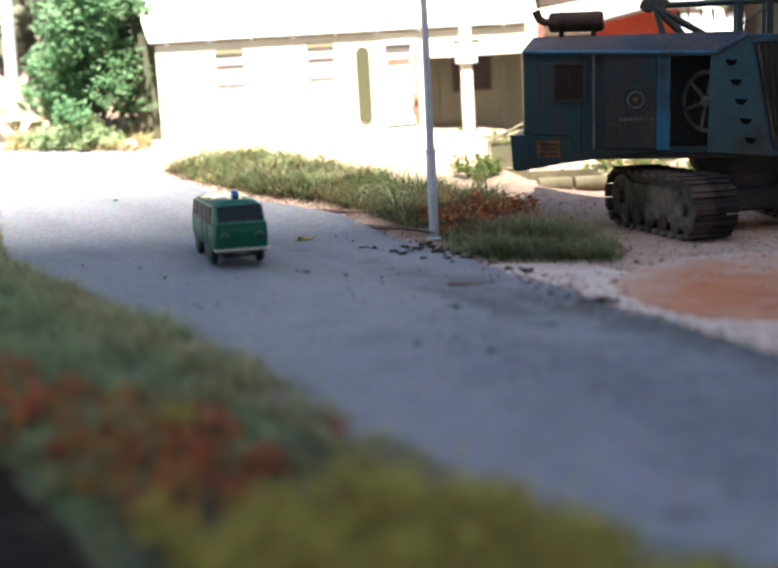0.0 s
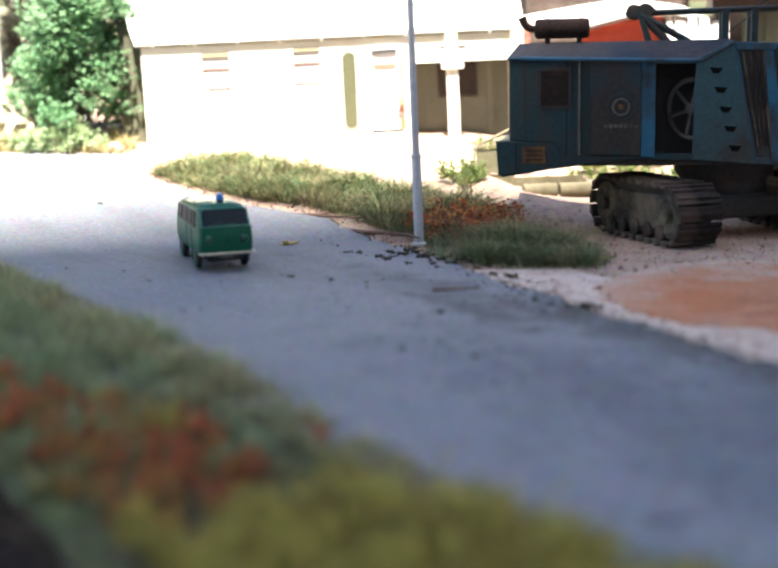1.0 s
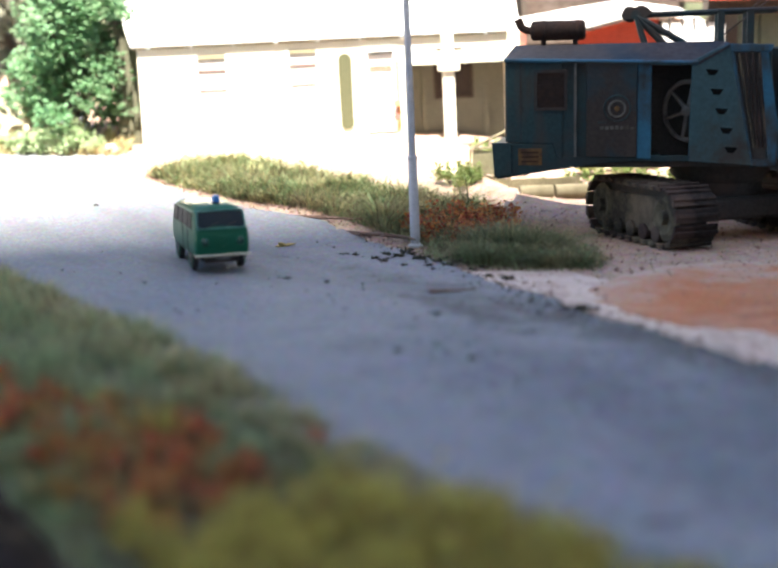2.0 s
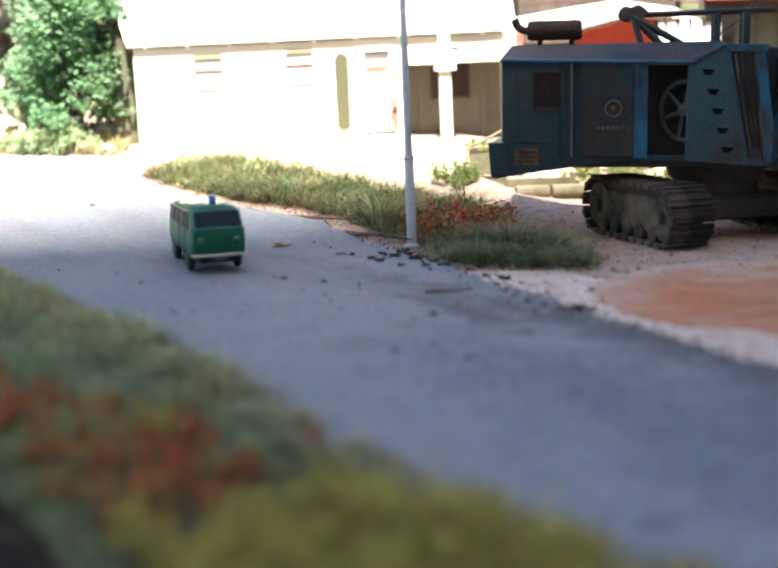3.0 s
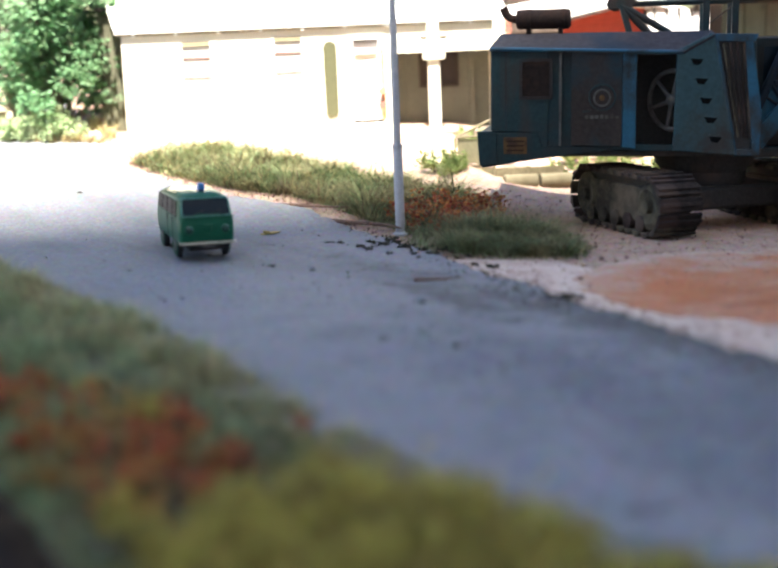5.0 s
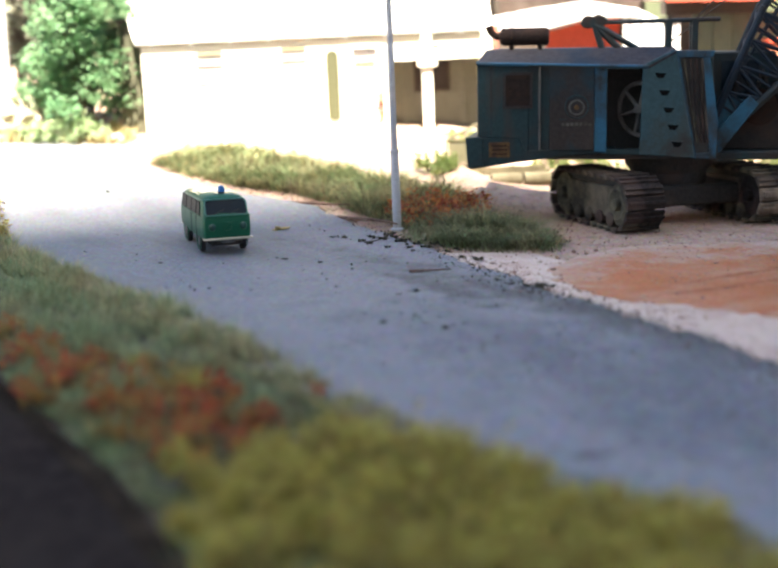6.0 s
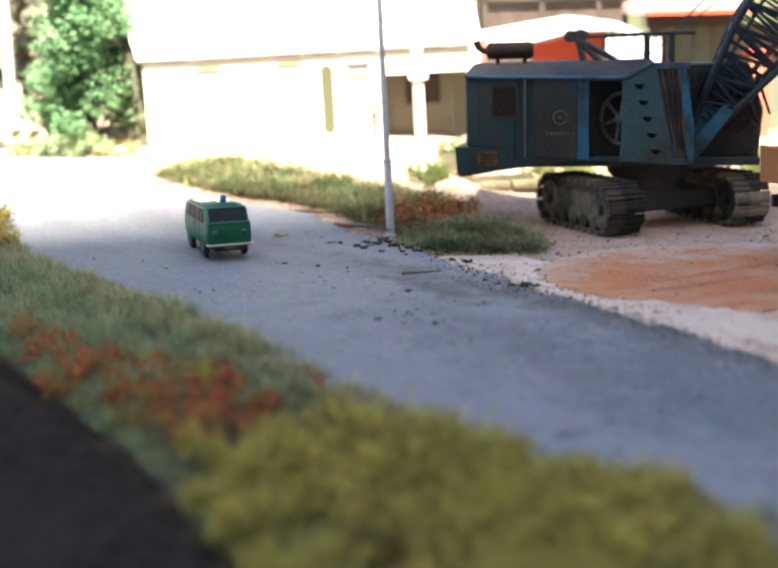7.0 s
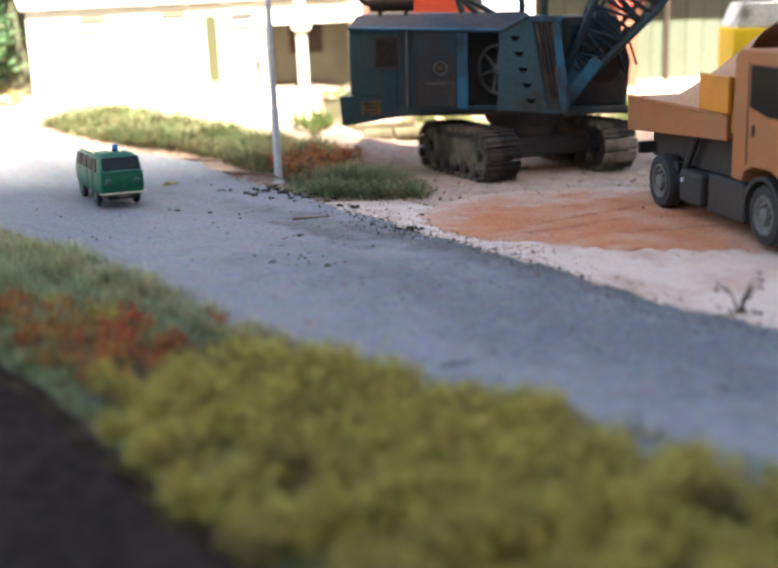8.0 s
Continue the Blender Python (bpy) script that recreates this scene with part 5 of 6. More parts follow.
    part("lift_ram", Shape().rod((-15, 30, 15), (-16, 16, z0 + 3), 1.5, None, 10).rod((-14.7, 34, 9), (-15, 30, 15), 2.2, None, 10).box(-17, -13, 31.5, 36, 16, 19.5), M_CHASSIS, body, "dark lifting ram under the body")
    # sand heaped against the headboard
    n, m = 20, 34
    v = []
    for j in range(m):
        for i in range(n):
            side = math.sin(math.pi * i / (n - 1)) ** 0.5
            v.append((-19.5 + 39 * i / (n - 1), -15.4 + 86.2 * j / (m - 1), z0 + 11.6 + side * (33.0 * max(0, 1 - j / 25) + 1.2 + 0.9 * lump(i * 2, j * 2, 5, 9))))
    raw("sand_load", v, [(j * n + i, j * n + i + 1, j * n + i + n + 1, j * n + i + n) for j in range(m - 1) for i in range(n - 1)], M_LOADSAND, body, "heaped orange sand", smooth=True)
    # cab
    c = Shape()
    prof = [(-63.5, 21), (-64.5, 36), (-63, 44), (-58.5, 64.5), (-54, 67), (-24, 67), (-21, 64), (-21, 21), (-28.6, 21), (-30, 24.5), (-36, 27), (-49, 27), (-55, 24.5), (-56.4, 21)]
    rows = []
    for x, k in ((-21.2, 0.985), (-19.6, 1.0), (19.6, 1.0), (21.2, 0.985)):
        rows.append([c.bm.verts.new((x, -42 + (y + 42) * k, 42 + (z - 42) * k)) for y, z in prof])
    L = len(prof)
    for a, b in zip(rows[:-1], rows[1:]):
        for i in range(L):
            c.bm.faces.new((a[i], a[(i + 1) % L], b[(i + 1) % L], b[i]))
    c.bm.faces.new(rows[0])
    c.bm.faces.new(rows[-1][::-1])
    cab = part("cab", c, M_ORANGE, t, "orange truck cab")
    for side in (-1, 1):
        x = side * 21.25
        o = [(-60.6, 45), (-57.0, 62.0), (-33, 62.0), (-33, 47.5), (-46, 45)]
        s = Shape()
        a = [s.bm.verts.new((x + side * 0.25, y, z)) for y, z in o]
        b = [s.bm.verts.new((x - side * 0.9, y, z)) for y, z in o]
        s.bm.faces.new(a)
        for i in range(5):
            s.bm.faces.new((a[i], b[i], b[(i + 1) % 5], a[(i + 1) % 5]))
        part("side_window", s, M_TRUCKGLASS, cab, "dark cab window")
        part("door_seam", Shape().box(x - 0.2, x + 0.2, -31.6, -31.2, 27.5, 63), M_CHASSIS, cab)
        part("door_handle", Shape().box(x - 0.6, x + 0.6, -36.5, -35.2, 37.5, 41.5).bevel(0.2, 1), M_CHASSIS, cab, "black door handle")
        part("mirror", Shape().box(x + side * 1.5 - 1, x + side * 1.5 + 1, -66.5, -64.5, 46, 58).rod((x, -62, 57), (x + side * 1.5, -65, 57), 0.5, None, 6), M_CHASSIS, cab)
        part("headlight", Shape().box(side * 15 - 4, side * 15 + 4, -65.6, -63.6, 24, 29).bevel(0.5, 1), M_LENS, cab)
    part("windscreen", Shape().box(-19, 19, -0.6, 0.6, 0, 17.5, Matrix.Translation((0, -62.4, 46)) @ pose(0, 0, 0, -13.5)), M_CARGLASS, cab)
    part("front_bumper", Shape().box(-21.5, 21.5, -67, -62.5, 8, 20).bevel(0.9, 2), M_CHASSIS, t)
    part("grille", Shape().box(-13, 13, -65.2, -64.0, 30, 40), M_CHASSIS, cab)


truck()


# ---- the yellow machine behind the truck ----
def yellow_machine():
    y = thing("yellow_loader", 283, 560, float(height(268, 560)), -6, "bright yellow site machine with a dusty pale roof", "vehicle")
    part("body", Shape().box(-28, 34, -14, 16, 14, 40).box(-28, 34, -14, 16, 40, 62).bevel(1.0, 2), M_YELLOW, y, "bright yellow bodywork")
    part("roof", Shape().prism([(-27, 62), (33, 62), (28, 75), (-22, 75)], -12, 16).bevel(0.6, 1), M_GREYROOF, y, "dusty pale roof")
    part("side_vent", Shape().lathe([(4, 0), (4, 1), (3.2, 1.6)], (2, -14, 55), (0, -1, 0), 16), M_IRON, y)
    for x in (-16, 22):
        for s in (-14, 16):
            w = part("wheel", Shape().lathe([(6, 0), (10, 0.6), (10, 6), (6, 6.6)], (x, s - 3, 9.6), (0, 1, 0), 22), M_TYRE, y, smooth=True)
            part("rim", Shape().lathe([(5, 0), (3, 0.6)], (x, s - 3.2, 9.6), (0, -1, 0), 16), M_YELLOW, w)


yellow_machine()


# ---- buildings behind the yard ----
def barn():
    b = thing("timber_barn", 76, 735, float(height(100, 735)), 0, "barn of weathered grey-brown horizontal boards", "building")
    W, H = 92, 118
    part("wall", Shape().box(1, W - 1, 1, 60, -10, H), M_DARKTIMBER, b)
    n = 22
    for k in range(n):
        z = -6 + k * (H + 6) / n
        part("board", Shape().box(0, W, -0.6, 1.0, z, z + 4.9, pose(0, 0, 0, random.Random(k).uniform(-2, 2))), M_TIMBER, b)
    for x in (0, 36, 72, W - 3):
        part("post", Shape().box(x, x + 3, -1.8, -0.6, -10, H), M_DARKTIMBER, b)
    part("roof", Shape().box(-8, W + 8, -16, 76, H, H + 3).bevel(0.4, 1), M_DARKTIMBER, b)
    ch = part("brick_pier", Shape().box(-14, -4.4, -67, -58, 0, 54), M_SALMON, b, "low red brick pier")
    me = meshed("brick", Shape().box(-2.2, 2.2, -0.6, 0.6, -0.9, 0.9).bevel(0.15, 1), M_BRICK)
    for r in range(12):
        for k in range(2):
            o = new("brick", me)
            o.parent = ch
            o.location = ((-11.4 + k * 4.7 - (r % 2) * 0.6) * MM, -67.2 * MM, (29 + r * 2.1) * MM)


def lean_to():
    z0 = float(height(120, 684))
    s = thing("lean_to_shed", 60, 684, z0, 0, "low shed with a red wall under a white tarpaulin roof", "shed")
    part("wall", Shape().box(41, 84, 4, 6, -8, 91 - z0), M_REDWALL, s, "red-orange painted wall")
    for k in range(12):
        part("board", Shape().box(41.2, 83.8, 3.1 + 0.25 * (k % 2), 4, 60 + k * 2.6 - z0, 62.1 + k * 2.6 - z0).bevel(0.15, 1), M_REDWALL, s)
    top = [(-4, 90), (8, 92.5), (40, 97.5), (63, 100.5), (92, 96), (106, 89), (110, 82)]
    low = [(107, 80), (103, 86), (90, 91.5), (66, 91.8), (41, 86), (8, 85), (-4, 84)]
    part("tarpaulin", Shape().prism([(x, z - z0) for x, z in top + low], -6, 34).bevel(0.4, 1), M_WHITE, s, "white tarpaulin roof")
    part("eave_board", Shape().prism([(x, z - z0) for x, z in ((-4, 83.9), (8, 84.9), (41, 85.9), (66, 91.7), (66, 90.4), (41, 84.4), (8, 83.6), (-4, 82.8))], -5.6, -4.4), M_DARKTIMBER, s)
    part("back_cloth", Shape().box(84, 116, -6.9, -6.2, -8, 88 - z0), M_WHITE, s, "white boarding")
    for k in range(5):
        part("hanging_strap", Shape().rod((87 + k * 6.4, -7.4, 91 - z0), (87.8 + k * 6.4, -7.4, 83 + 2.5 * (k % 2) - z0), 1.1, 0.3, 6), M_DARKTIMBER, s, "dark hanging strap")
    for x in (84, 117):
        part("post", Shape().box(x - 0.9, x + 0.9, 0, 2, -10, 90 - z0), M_DARKTIMBER, s)


def green_shed():
    g = thing("green_shed", 188, 695, float(height(224, 695)), 2, "grey-green sheet metal shed with a dark eave", "shed")
    W, H = 150, 60
    part("wall", Shape().box(0, W, 1, 60, -14, H + 5), M_DARKTIMBER, g)
    me = meshed("sheet_panel", Shape().prism([(0, -12), (11.2, -12), (11.2, H + 5), (0, H + 5)], -0.8, 1.0).bevel(0.3, 1), M_SHED)
    for k in range(13):
        o = new("sheet_panel", me)
        o.parent = g
        o.location = ((k * 11.6) * MM, random.Random(k).uniform(-0.3, 0.3) * MM, 0)
    part("roof", Shape().box(-22, 40, -22, 66, H + 13, H + 20).bevel(0.5, 1), M_PINKROOF, g, "pinkish roof slab with a red edge")
    part("roof_edge", Shape().box(-22, 40, -23, -22, H + 11, H + 13), M_REDWALL, g)
    part("roof", Shape().box(40, W + 8, -16, 66, H + 12, H + 15).bevel(0.5, 1), M_DARKTIMBER, g)
    # dark box in place of the shaded gap below the roof slab
    part("eave_board", Shape().box(-20, 39, -12, -1, H + 4, H + 12), M_DARKTIMBER, g, "dark strip standing in for the shaded gap under the eave")
    for x in (-16, 78, 124):
        part("post", Shape().rod((x, -6, -14), (x, -6, H + 4), 1.5, None, 10), M_DARKTIMBER, g)
    sal = thing("salmon_wall", 229, 678, float(height(235, 678)), 0, "salmon-pink rendered wall stub", "wall")
    part("body", Shape().box(0, 14, 0, 12, -12, 50).bevel(0.4, 1), M_SALMON, sal)
    part("coping", Shape().box(-1.5, 15.5, -1.5, 13.5, 50, 52).bevel(0.3, 1), M_REDWALL, sal)


barn()
lean_to()
green_shed()


# ---- street lamp post, far post ----
def post(name, x, y, tall, r, lean, label, material, collar):
    z = float(height(x, y)) - 0.5
    p = thing(name, x, y, z, 0, label, "post", tilt=(0, lean))
    part("lower_pole", Shape().lathe([(r * 1.25, 0), (r * 1.25, collar), (r * 1.1, collar + 0.6)], (0, 0, 0), (0, 0, 1), 18), material, p, smooth=True)
    part("upper_pole", Shape().rod((0, 0, collar + 0.4), (0, 0, tall), r, r * 0.75, 16), material, p, smooth=True)
    part("collar", Shape().lathe([(r * 1.27, 0), (r * 1.4, 0.4), (r * 1.4, 1.2), (r * 1.2, 1.7)], (0, 0, collar - 1), (0, 0, 1), 18), material, p, smooth=True)
    part("foot_plate", Shape().lathe([(r * 2.1, 0), (r * 2.1, 0.8), (r * 1.5, 1.4)], (0, 0, 0.2), (0, 0, 1), 18), material, p, smooth=True)
    part("arm", Shape().rod((0, 0, tall - 0.5), (0, 10, tall + 3), r * 0.7, r * 0.5, 12), material, p, smooth=True)
    part("lamp_head", Shape().box(-2.4, 2.4, 8, 20, tall + 2, tall + 4.4).bevel(0.7, 2), M_STEEL, p)


post("street_lamp", 9.2, 489, 150, 1.45, -1.2, "slim grey steel street lamp post beside the road", M_STEEL, 35)
post("white_post", -222, 722, 130, 3.4, 0.5, "white painted post at the roadside", M_WHITE, 20)


# ---- crate, kerb slabs and plants behind the crane ----
def cold_frame():
    """A low glazed garden frame: a boarded front, tall posts at one end, and two rolls of matting in front."""
    c = thing("cold_frame", 55.5, 592, float(height(55, 592)) - 3.6, 9, "sunbleached wooden garden frame with straw-coloured panels", "garden frame")
    back = Vector((-14, 19, 0))
    for x in (0, 16.5, 33):
        part("post", Shape().box(x - 0.6, x + 0.6, 0.3, 1.5, -1, 7.4 if x else 22), M_FRAMEWOOD, c)
    for k in (0, 1):
        part("front_board", Shape().box(0.8 + k * 16.5, 15.9 + k * 16.5, 0.5, 1.3, -0.6, 6.8).bevel(0.2, 1), M_FRAMEWOOD, c)
    part("end_post", Shape().rod(back + Vector((0, 0, -1)), back + Vector((-0.6, 0, 20)), 0.6, None, 6), M_FRAMEWOOD, c)
    part("top_rail", Shape().rod((0, 1, 22), back + Vector((-0.6, 0, 20)), 0.6, None, 6), M_FRAMEWOOD, c)
    part("ridge_rail", Shape().rod(back + Vector((-0.6, 0, 20)), (10, 20, 31), 0.7, None, 6), M_FRAMEWOOD, c)
    part("mid_rail", Shape().rod((0, 1, 8), back + Vector((0, 0, 7)), 0.5, None, 6), M_FRAMEWOOD, c)
    part("brace", Shape().rod((-2, 3.6, 0), (-10.6, 15.4, 20), 0.45, None, 5), M_FRAMEWOOD, c)
    for z0, z1 in ((-0.6, 7.2), (8.4, 20)):
        s = Shape()
        q = [Vector((-0.6, 1.8, z0)), back + Vector((0.6, -0.8, z0)), back + Vector((0.4, -0.8, z1 - 0.6)), Vector((-0.6, 1.8, z1))]
        f = [s.bm.verts.new(p) for p in q]
        g = [s.bm.verts.new(p + Vector((0.4, 0.3, 0))) for p in q]
        s.bm.faces.new(f)
        s.bm.faces.new(g[::-1])
        for i in range(4):
            s.bm.faces.new((f[i], g[i], g[(i + 1) % 4], f[(i + 1) % 4]))
        part("side_panel", s, M_STRAWPANE, c, "straw-coloured side panel")
    for k in (0, 1):
        m = thing("matting_roll", 67 + k * 17, 591 + k * 2.4, float(height(72, 591)) + 0.8, 8, "pale beige roll of matting lying on the ground", "matting", "matting rolls")
        part("roll", Shape().lathe([(3.2, 0), (3.6, 0.4), (3.6, 15.4), (3.2, 15.8)], (-7.9, -2, 0), (1, 0, 0), 20), M_FRAMEWOOD, m, smooth=True)
        part("core", Shape().lathe([(1.2, 0), (1.2, 0.5)], (7.9, -2, 0), (1, 0, 0), 12), M_DARKTIMBER, m)


cold_frame()

turf("roadside_grass", ((-116, 610), (-96, 588), (-66, 565), (-38, 551), (-14, 526), (6, 500), (18, 480), (40, 492), (46, 540), (18, 560), (-18, 592), (-50, 618), (-74, 634), (-98, 630)), 15000, 7.4, 0.46, 2.9, M_GRASS, "rough green roadside grass with pale dry tips", 11)
turf("dry_grass", ((-116, 610), (-96, 588), (-66, 565), (-38, 551), (-14, 526), (6, 500), (40, 495), (46, 540), (18, 560), (-50, 618), (-98, 630)), 5200, 7.4, 0.36, 3.2, M_STRAW, "dry straw-coloured grass among the green", 12)
turf("tall_weeds", ((-112, 606), (-66, 568), (-14, 530), (8, 505), (40, 500), (44, 536), (-18, 588), (-74, 630), (-98, 626)), 1600, 11.0, 0.62, 2.6, M_GRASS, "taller weeds standing out of the roadside grass", 19, 0.6)
turf("dark_grass_mound", ((22, 462), (26, 452), (45, 440), (68, 440), (74, 456), (66, 480), (46, 494), (28, 486)), 12000, 8.0, 0.32, 2.4, M_GRASSDARK, "dense dark green grass mound at the yard corner", 13, 0.15)
turf("dry_grass", ((22, 462), (26, 452), (68, 440), (78, 454), (72, 476), (46, 494), (28, 486)), 2600, 8.0, 0.26, 2.6, M_STRAW, "dry stalks in the grass mound", 14, 0.1)

red = shrub("red_shrub", 21, 9, 6, 300, 1.4, 14, M_RUSTRED, "low shrub with orange-red leaves in the grass", "red shrubs")
spread(red, [(20, 503, 1.2), (30, 500, 1.3), (27, 490, 0.9), (38, 508, 1.2), (16, 494, 0.7), (14, 512, 1.2), (24, 516, 1.4), (34, 520, 1.3), (43, 502, 1.0), (44, 524, 1.1)], 3)

turf("sparse_grass", ((10, 470), (20, 446), (45, 432), (70, 432), (80, 454), (72, 488), (46, 500), (20, 492)), 2600, 5.0, 0.3, 2.4, M_GRASS, "sparse grass round the mound", 45, 0.5)

# near verge: grass, red and olive plants
turf("verge_grass", ((-330, 610), (-203, 548), (-144, 458), (-78, 362), (-44, 312), (-17, 270), (-30, 245), (-57, 207), (-81, 243), (-113, 290), (-189, 396), (-329, 562)), 38000, 6.0, 0.32, 1.7, M_GRASSCOOL, "blue-green static grass on the near verge", 15, 0.45)
turf("verge_grass", ((-19, 270), (9, 236), (31, 214), (62, 190), (108, 150), (150, 100), (42, 50), (-8, 124), (-35, 168), (-57, 207), (-30, 245)), 20000, 5.0, 0.34, 1.0, M_GRASS, "olive green grass under the shrubs", 16, 0.3)
turf("dry_grass", ((-205, 546), (-146, 458), (-80, 362), (-46, 312), (-19, 270), (9, 236), (31, 214), (20, 208), (-10, 240), (-50, 290), (-110, 370), (-190, 500)), 8000, 5.5, 0.26, 2.0, M_STRAW, "dry pale stalks along the road edge", 17, 0.3)
red2 = shrub("red_shrub", 22, 7, 8.0, 330, 1.3, 16, M_REDLEAF, "low shrub with red leaves on the near verge", "red verge shrubs")
spread(red2, [(-90, 276, 1.0), (-66, 270, 0.8), (-84, 266, 0.9), (-74, 262, 0.7), (-62, 256, 0.7), (-80, 284, 0.7), (-58, 240, 0.8), (-46, 236, 0.8), (-70, 246, 0.7), (-36, 230, 0.7), (-50, 222, 0.8), (-42, 216, 0.6), (-102, 302, 0.7), (-17, 258, 0.45), (-94, 262, 0.7), (-114, 318, 0.7)], 4)
rust = shrub("rust_shrub", 26, 8, 7.5, 460, 1.2, 18, M_RUSTLEAF, "low shrub with rusty orange and olive leaves on the near verge", "rust verge shrubs")
spread(rust, [(-78, 272, 1.0), (-70, 256, 1.0), (-56, 262, 0.9), (-64, 244, 1.0), (-52, 246, 0.9), (-58, 228, 0.9), (-44, 226, 0.9), (-34, 238, 0.8), (-88, 256, 0.8), (-96, 288, 0.9), (-28, 222, 0.8), (-66, 232, 0.8), (-40, 250, 0.7), (-110, 306, 0.8)], 7)
olive = shrub("olive_shrub", 23, 11, 7.4, 2600, 1.05, 64, M_OLIVELEAF, "bushy yellow-green shrub on the near verge", "olive shrubs")
spread(olive, [(-8, 214, 1.2), (8, 205, 1.25), (24, 194, 1.2), (-14, 198, 1.15), (4, 188, 1.3), (40, 182, 1.2), (20, 176, 1.35), (-24, 208, 1.0), (-6, 178, 1.3), (54, 168, 1.2), (36, 162, 1.35), (14, 158, 1.35), (68, 154, 1.2), (50, 144, 1.35), (28, 140, 1.3), (84, 136, 1.2), (66, 124, 1.3), (100, 118, 1.2), (-28, 190, 1.0), (46, 120, 1.3), (0, 166, 1.2), (-18, 184, 1.1), (60, 180, 0.9), (-34, 200, 0.8), (-28, 168, 1.1), (-18, 146, 1.2), (-4, 128, 1.2), (12, 134, 1.2), (16, 110, 1.2), (36, 96, 1.2), (32, 118, 1.2), (58, 82, 1.2), (56, 104, 1.2), (80, 96, 1.2), (112, 100, 1.1), (96, 82, 1.1), (124, 118, 0.9), (-38, 184, 0.8), (-50, 262, 0.6), (-66, 278, 0.5), (-182, 520, 1.2), (-200, 500, 1.1), (-168, 490, 0.9)], 5)

# smaller sprigs that fill the mass of shrubs, and the ragged rim of the verge
sprout = shrub("olive_sprig", 28, 7, 8.0, 620, 1.05, 26, M_OLIVELEAF, "small yellow-green sprig between the shrubs", "olive sprigs")
rr = random.Random(77)
spots = []
for k in range(70):
    s_ = rr.uniform(0, 1)
    cx, cy = -26 + 150 * s_, 212 - 118 * s_
    spots.append((cx + rr.uniform(-26, 10), cy + rr.uniform(-26, 10), rr.uniform(0.7, 1.25)))
spread(sprout, spots, 78)
rust2 = shrub("rust_sprig", 29, 5, 7, 200, 1.2, 14, M_REDLEAF, "small red-leaved sprig in the verge grass", "rust sprigs")
spots = []
for k in range(24):
    s_ = rr.uniform(0, 1)
    spots.append((-104 + 74 * s_ + rr.gauss(0, 8), 292 - 66 * s_ + rr.gauss(0, 7), rr.uniform(0.6, 1.1)))
spread(rust2, spots, 79)
turf("verge_rim_grass", ((-330, 562), (-189, 398), (-113, 292), (-81, 245), (-57, 209), (-36, 170), (-9, 126), (0, 140), (-24, 184), (-46, 222), (-70, 258), (-100, 304), (-176, 410), (-318, 574)), 15000, 4.6, 0.3, 2.4, M_GRASSCOOL, "tufted grass hanging over the edge board", 41, 0.5)
turf("pale_stems", ((-203, 546), (-144, 458), (-78, 362), (-44, 312), (-17, 270), (9, 236), (-20, 214), (-60, 215), (-90, 262), (-150, 360), (-240, 480)), 3200, 6.0, 0.17, 4.5, M_STRAW, "pale dry stems lying over the verge grass", 42, 0.3)


def leafy_mat(name, poly, n, low, high, size, material, label, seed):
    """Small leaves tangled over a stretch of ground."""
    p = inside(poly, n, seed, 0.6, 11.0)
    r = np.random.RandomState(seed)
    p[:, 2] += r.uniform(low, high, n) * np.array([max(0.2, 0.9 + 1.1 * lump(a, b, 9, 3)) for a, b, _ in p])
    v, f = flakes(p, size, seed)
    tagged(raw(name, v, f, material), label, "weeds", kind="stuff")


STRIP = ((-116, 610), (-96, 588), (-66, 565), (-38, 551), (-14, 526), (6, 500), (18, 480), (40, 492), (46, 540), (18, 560), (-18, 592), (-50, 618), (-74, 634), (-98, 630))
leafy_mat("weed_leaves", STRIP, 3600, 0.5, 5.0, 1.8, M_WEED, "tangled leafy weeds along the roadside", 43)
leafy_mat("weed_leaves", ((22, 462), (28, 450), (45, 438), (68, 438), (76, 456), (66, 484), (46, 498), (28, 490)), 1100, 1.0, 6.0, 1.5, M_WEED, "tangled weeds on the yard corner", 44)

# plants by the porch and the back
lime = shrub("lime_shrub", 24, 11, 11, 520, 2.2, 9, M_LIMELEAF, "sunlit yellow-green garden shrub", "garden shrubs")
spread(lime, [(28, 588, 0.75), (35, 584, 0.7), (31, 580, 0.55), (39, 590, 0.7), (48, 622, 1.0), (56, 618, 1.0), (90, 608, 0.7), (102, 605, 0.75), (115, 607, 0.7), (128, 604, 0.75), (141, 607, 0.7), (154, 604, 0.75), (178, 606, 0.7), (192, 604, 0.75), (206, 607, 0.7), (218, 604, 0.7), (98, 632, 1.0), (112, 628, 0.9), (126, 634, 1.0), (168, 632, 1.0), (184, 628, 0.9), (200, 634, 1.1), (218, 630, 1.0), (216, 640, 0.8)], 6)
pale = shrub("pale_shrub", 27, 10, 10, 600, 1.9, 22, M_PALELEAF, "bleached lime shrub at the foot of the tree", "pale shrubs")
spread(pale, [(-192, 660, 0.8), (-184, 657, 1.0), (-175, 656, 0.95), (-166, 655, 1.0), (-157, 656, 0.85), (-197, 664, 0.8), (-180, 661, 1.1), (-170, 660, 1.15), (-161, 661, 1.0), (-152, 658, 0.6)], 16)
tree("leafy_tree", -166, 682, 112, 40, 13, 11500, 4.0, M_LEAF, "full pale green leafy tree beside the house", 31, 80, 2.6, 0.42)
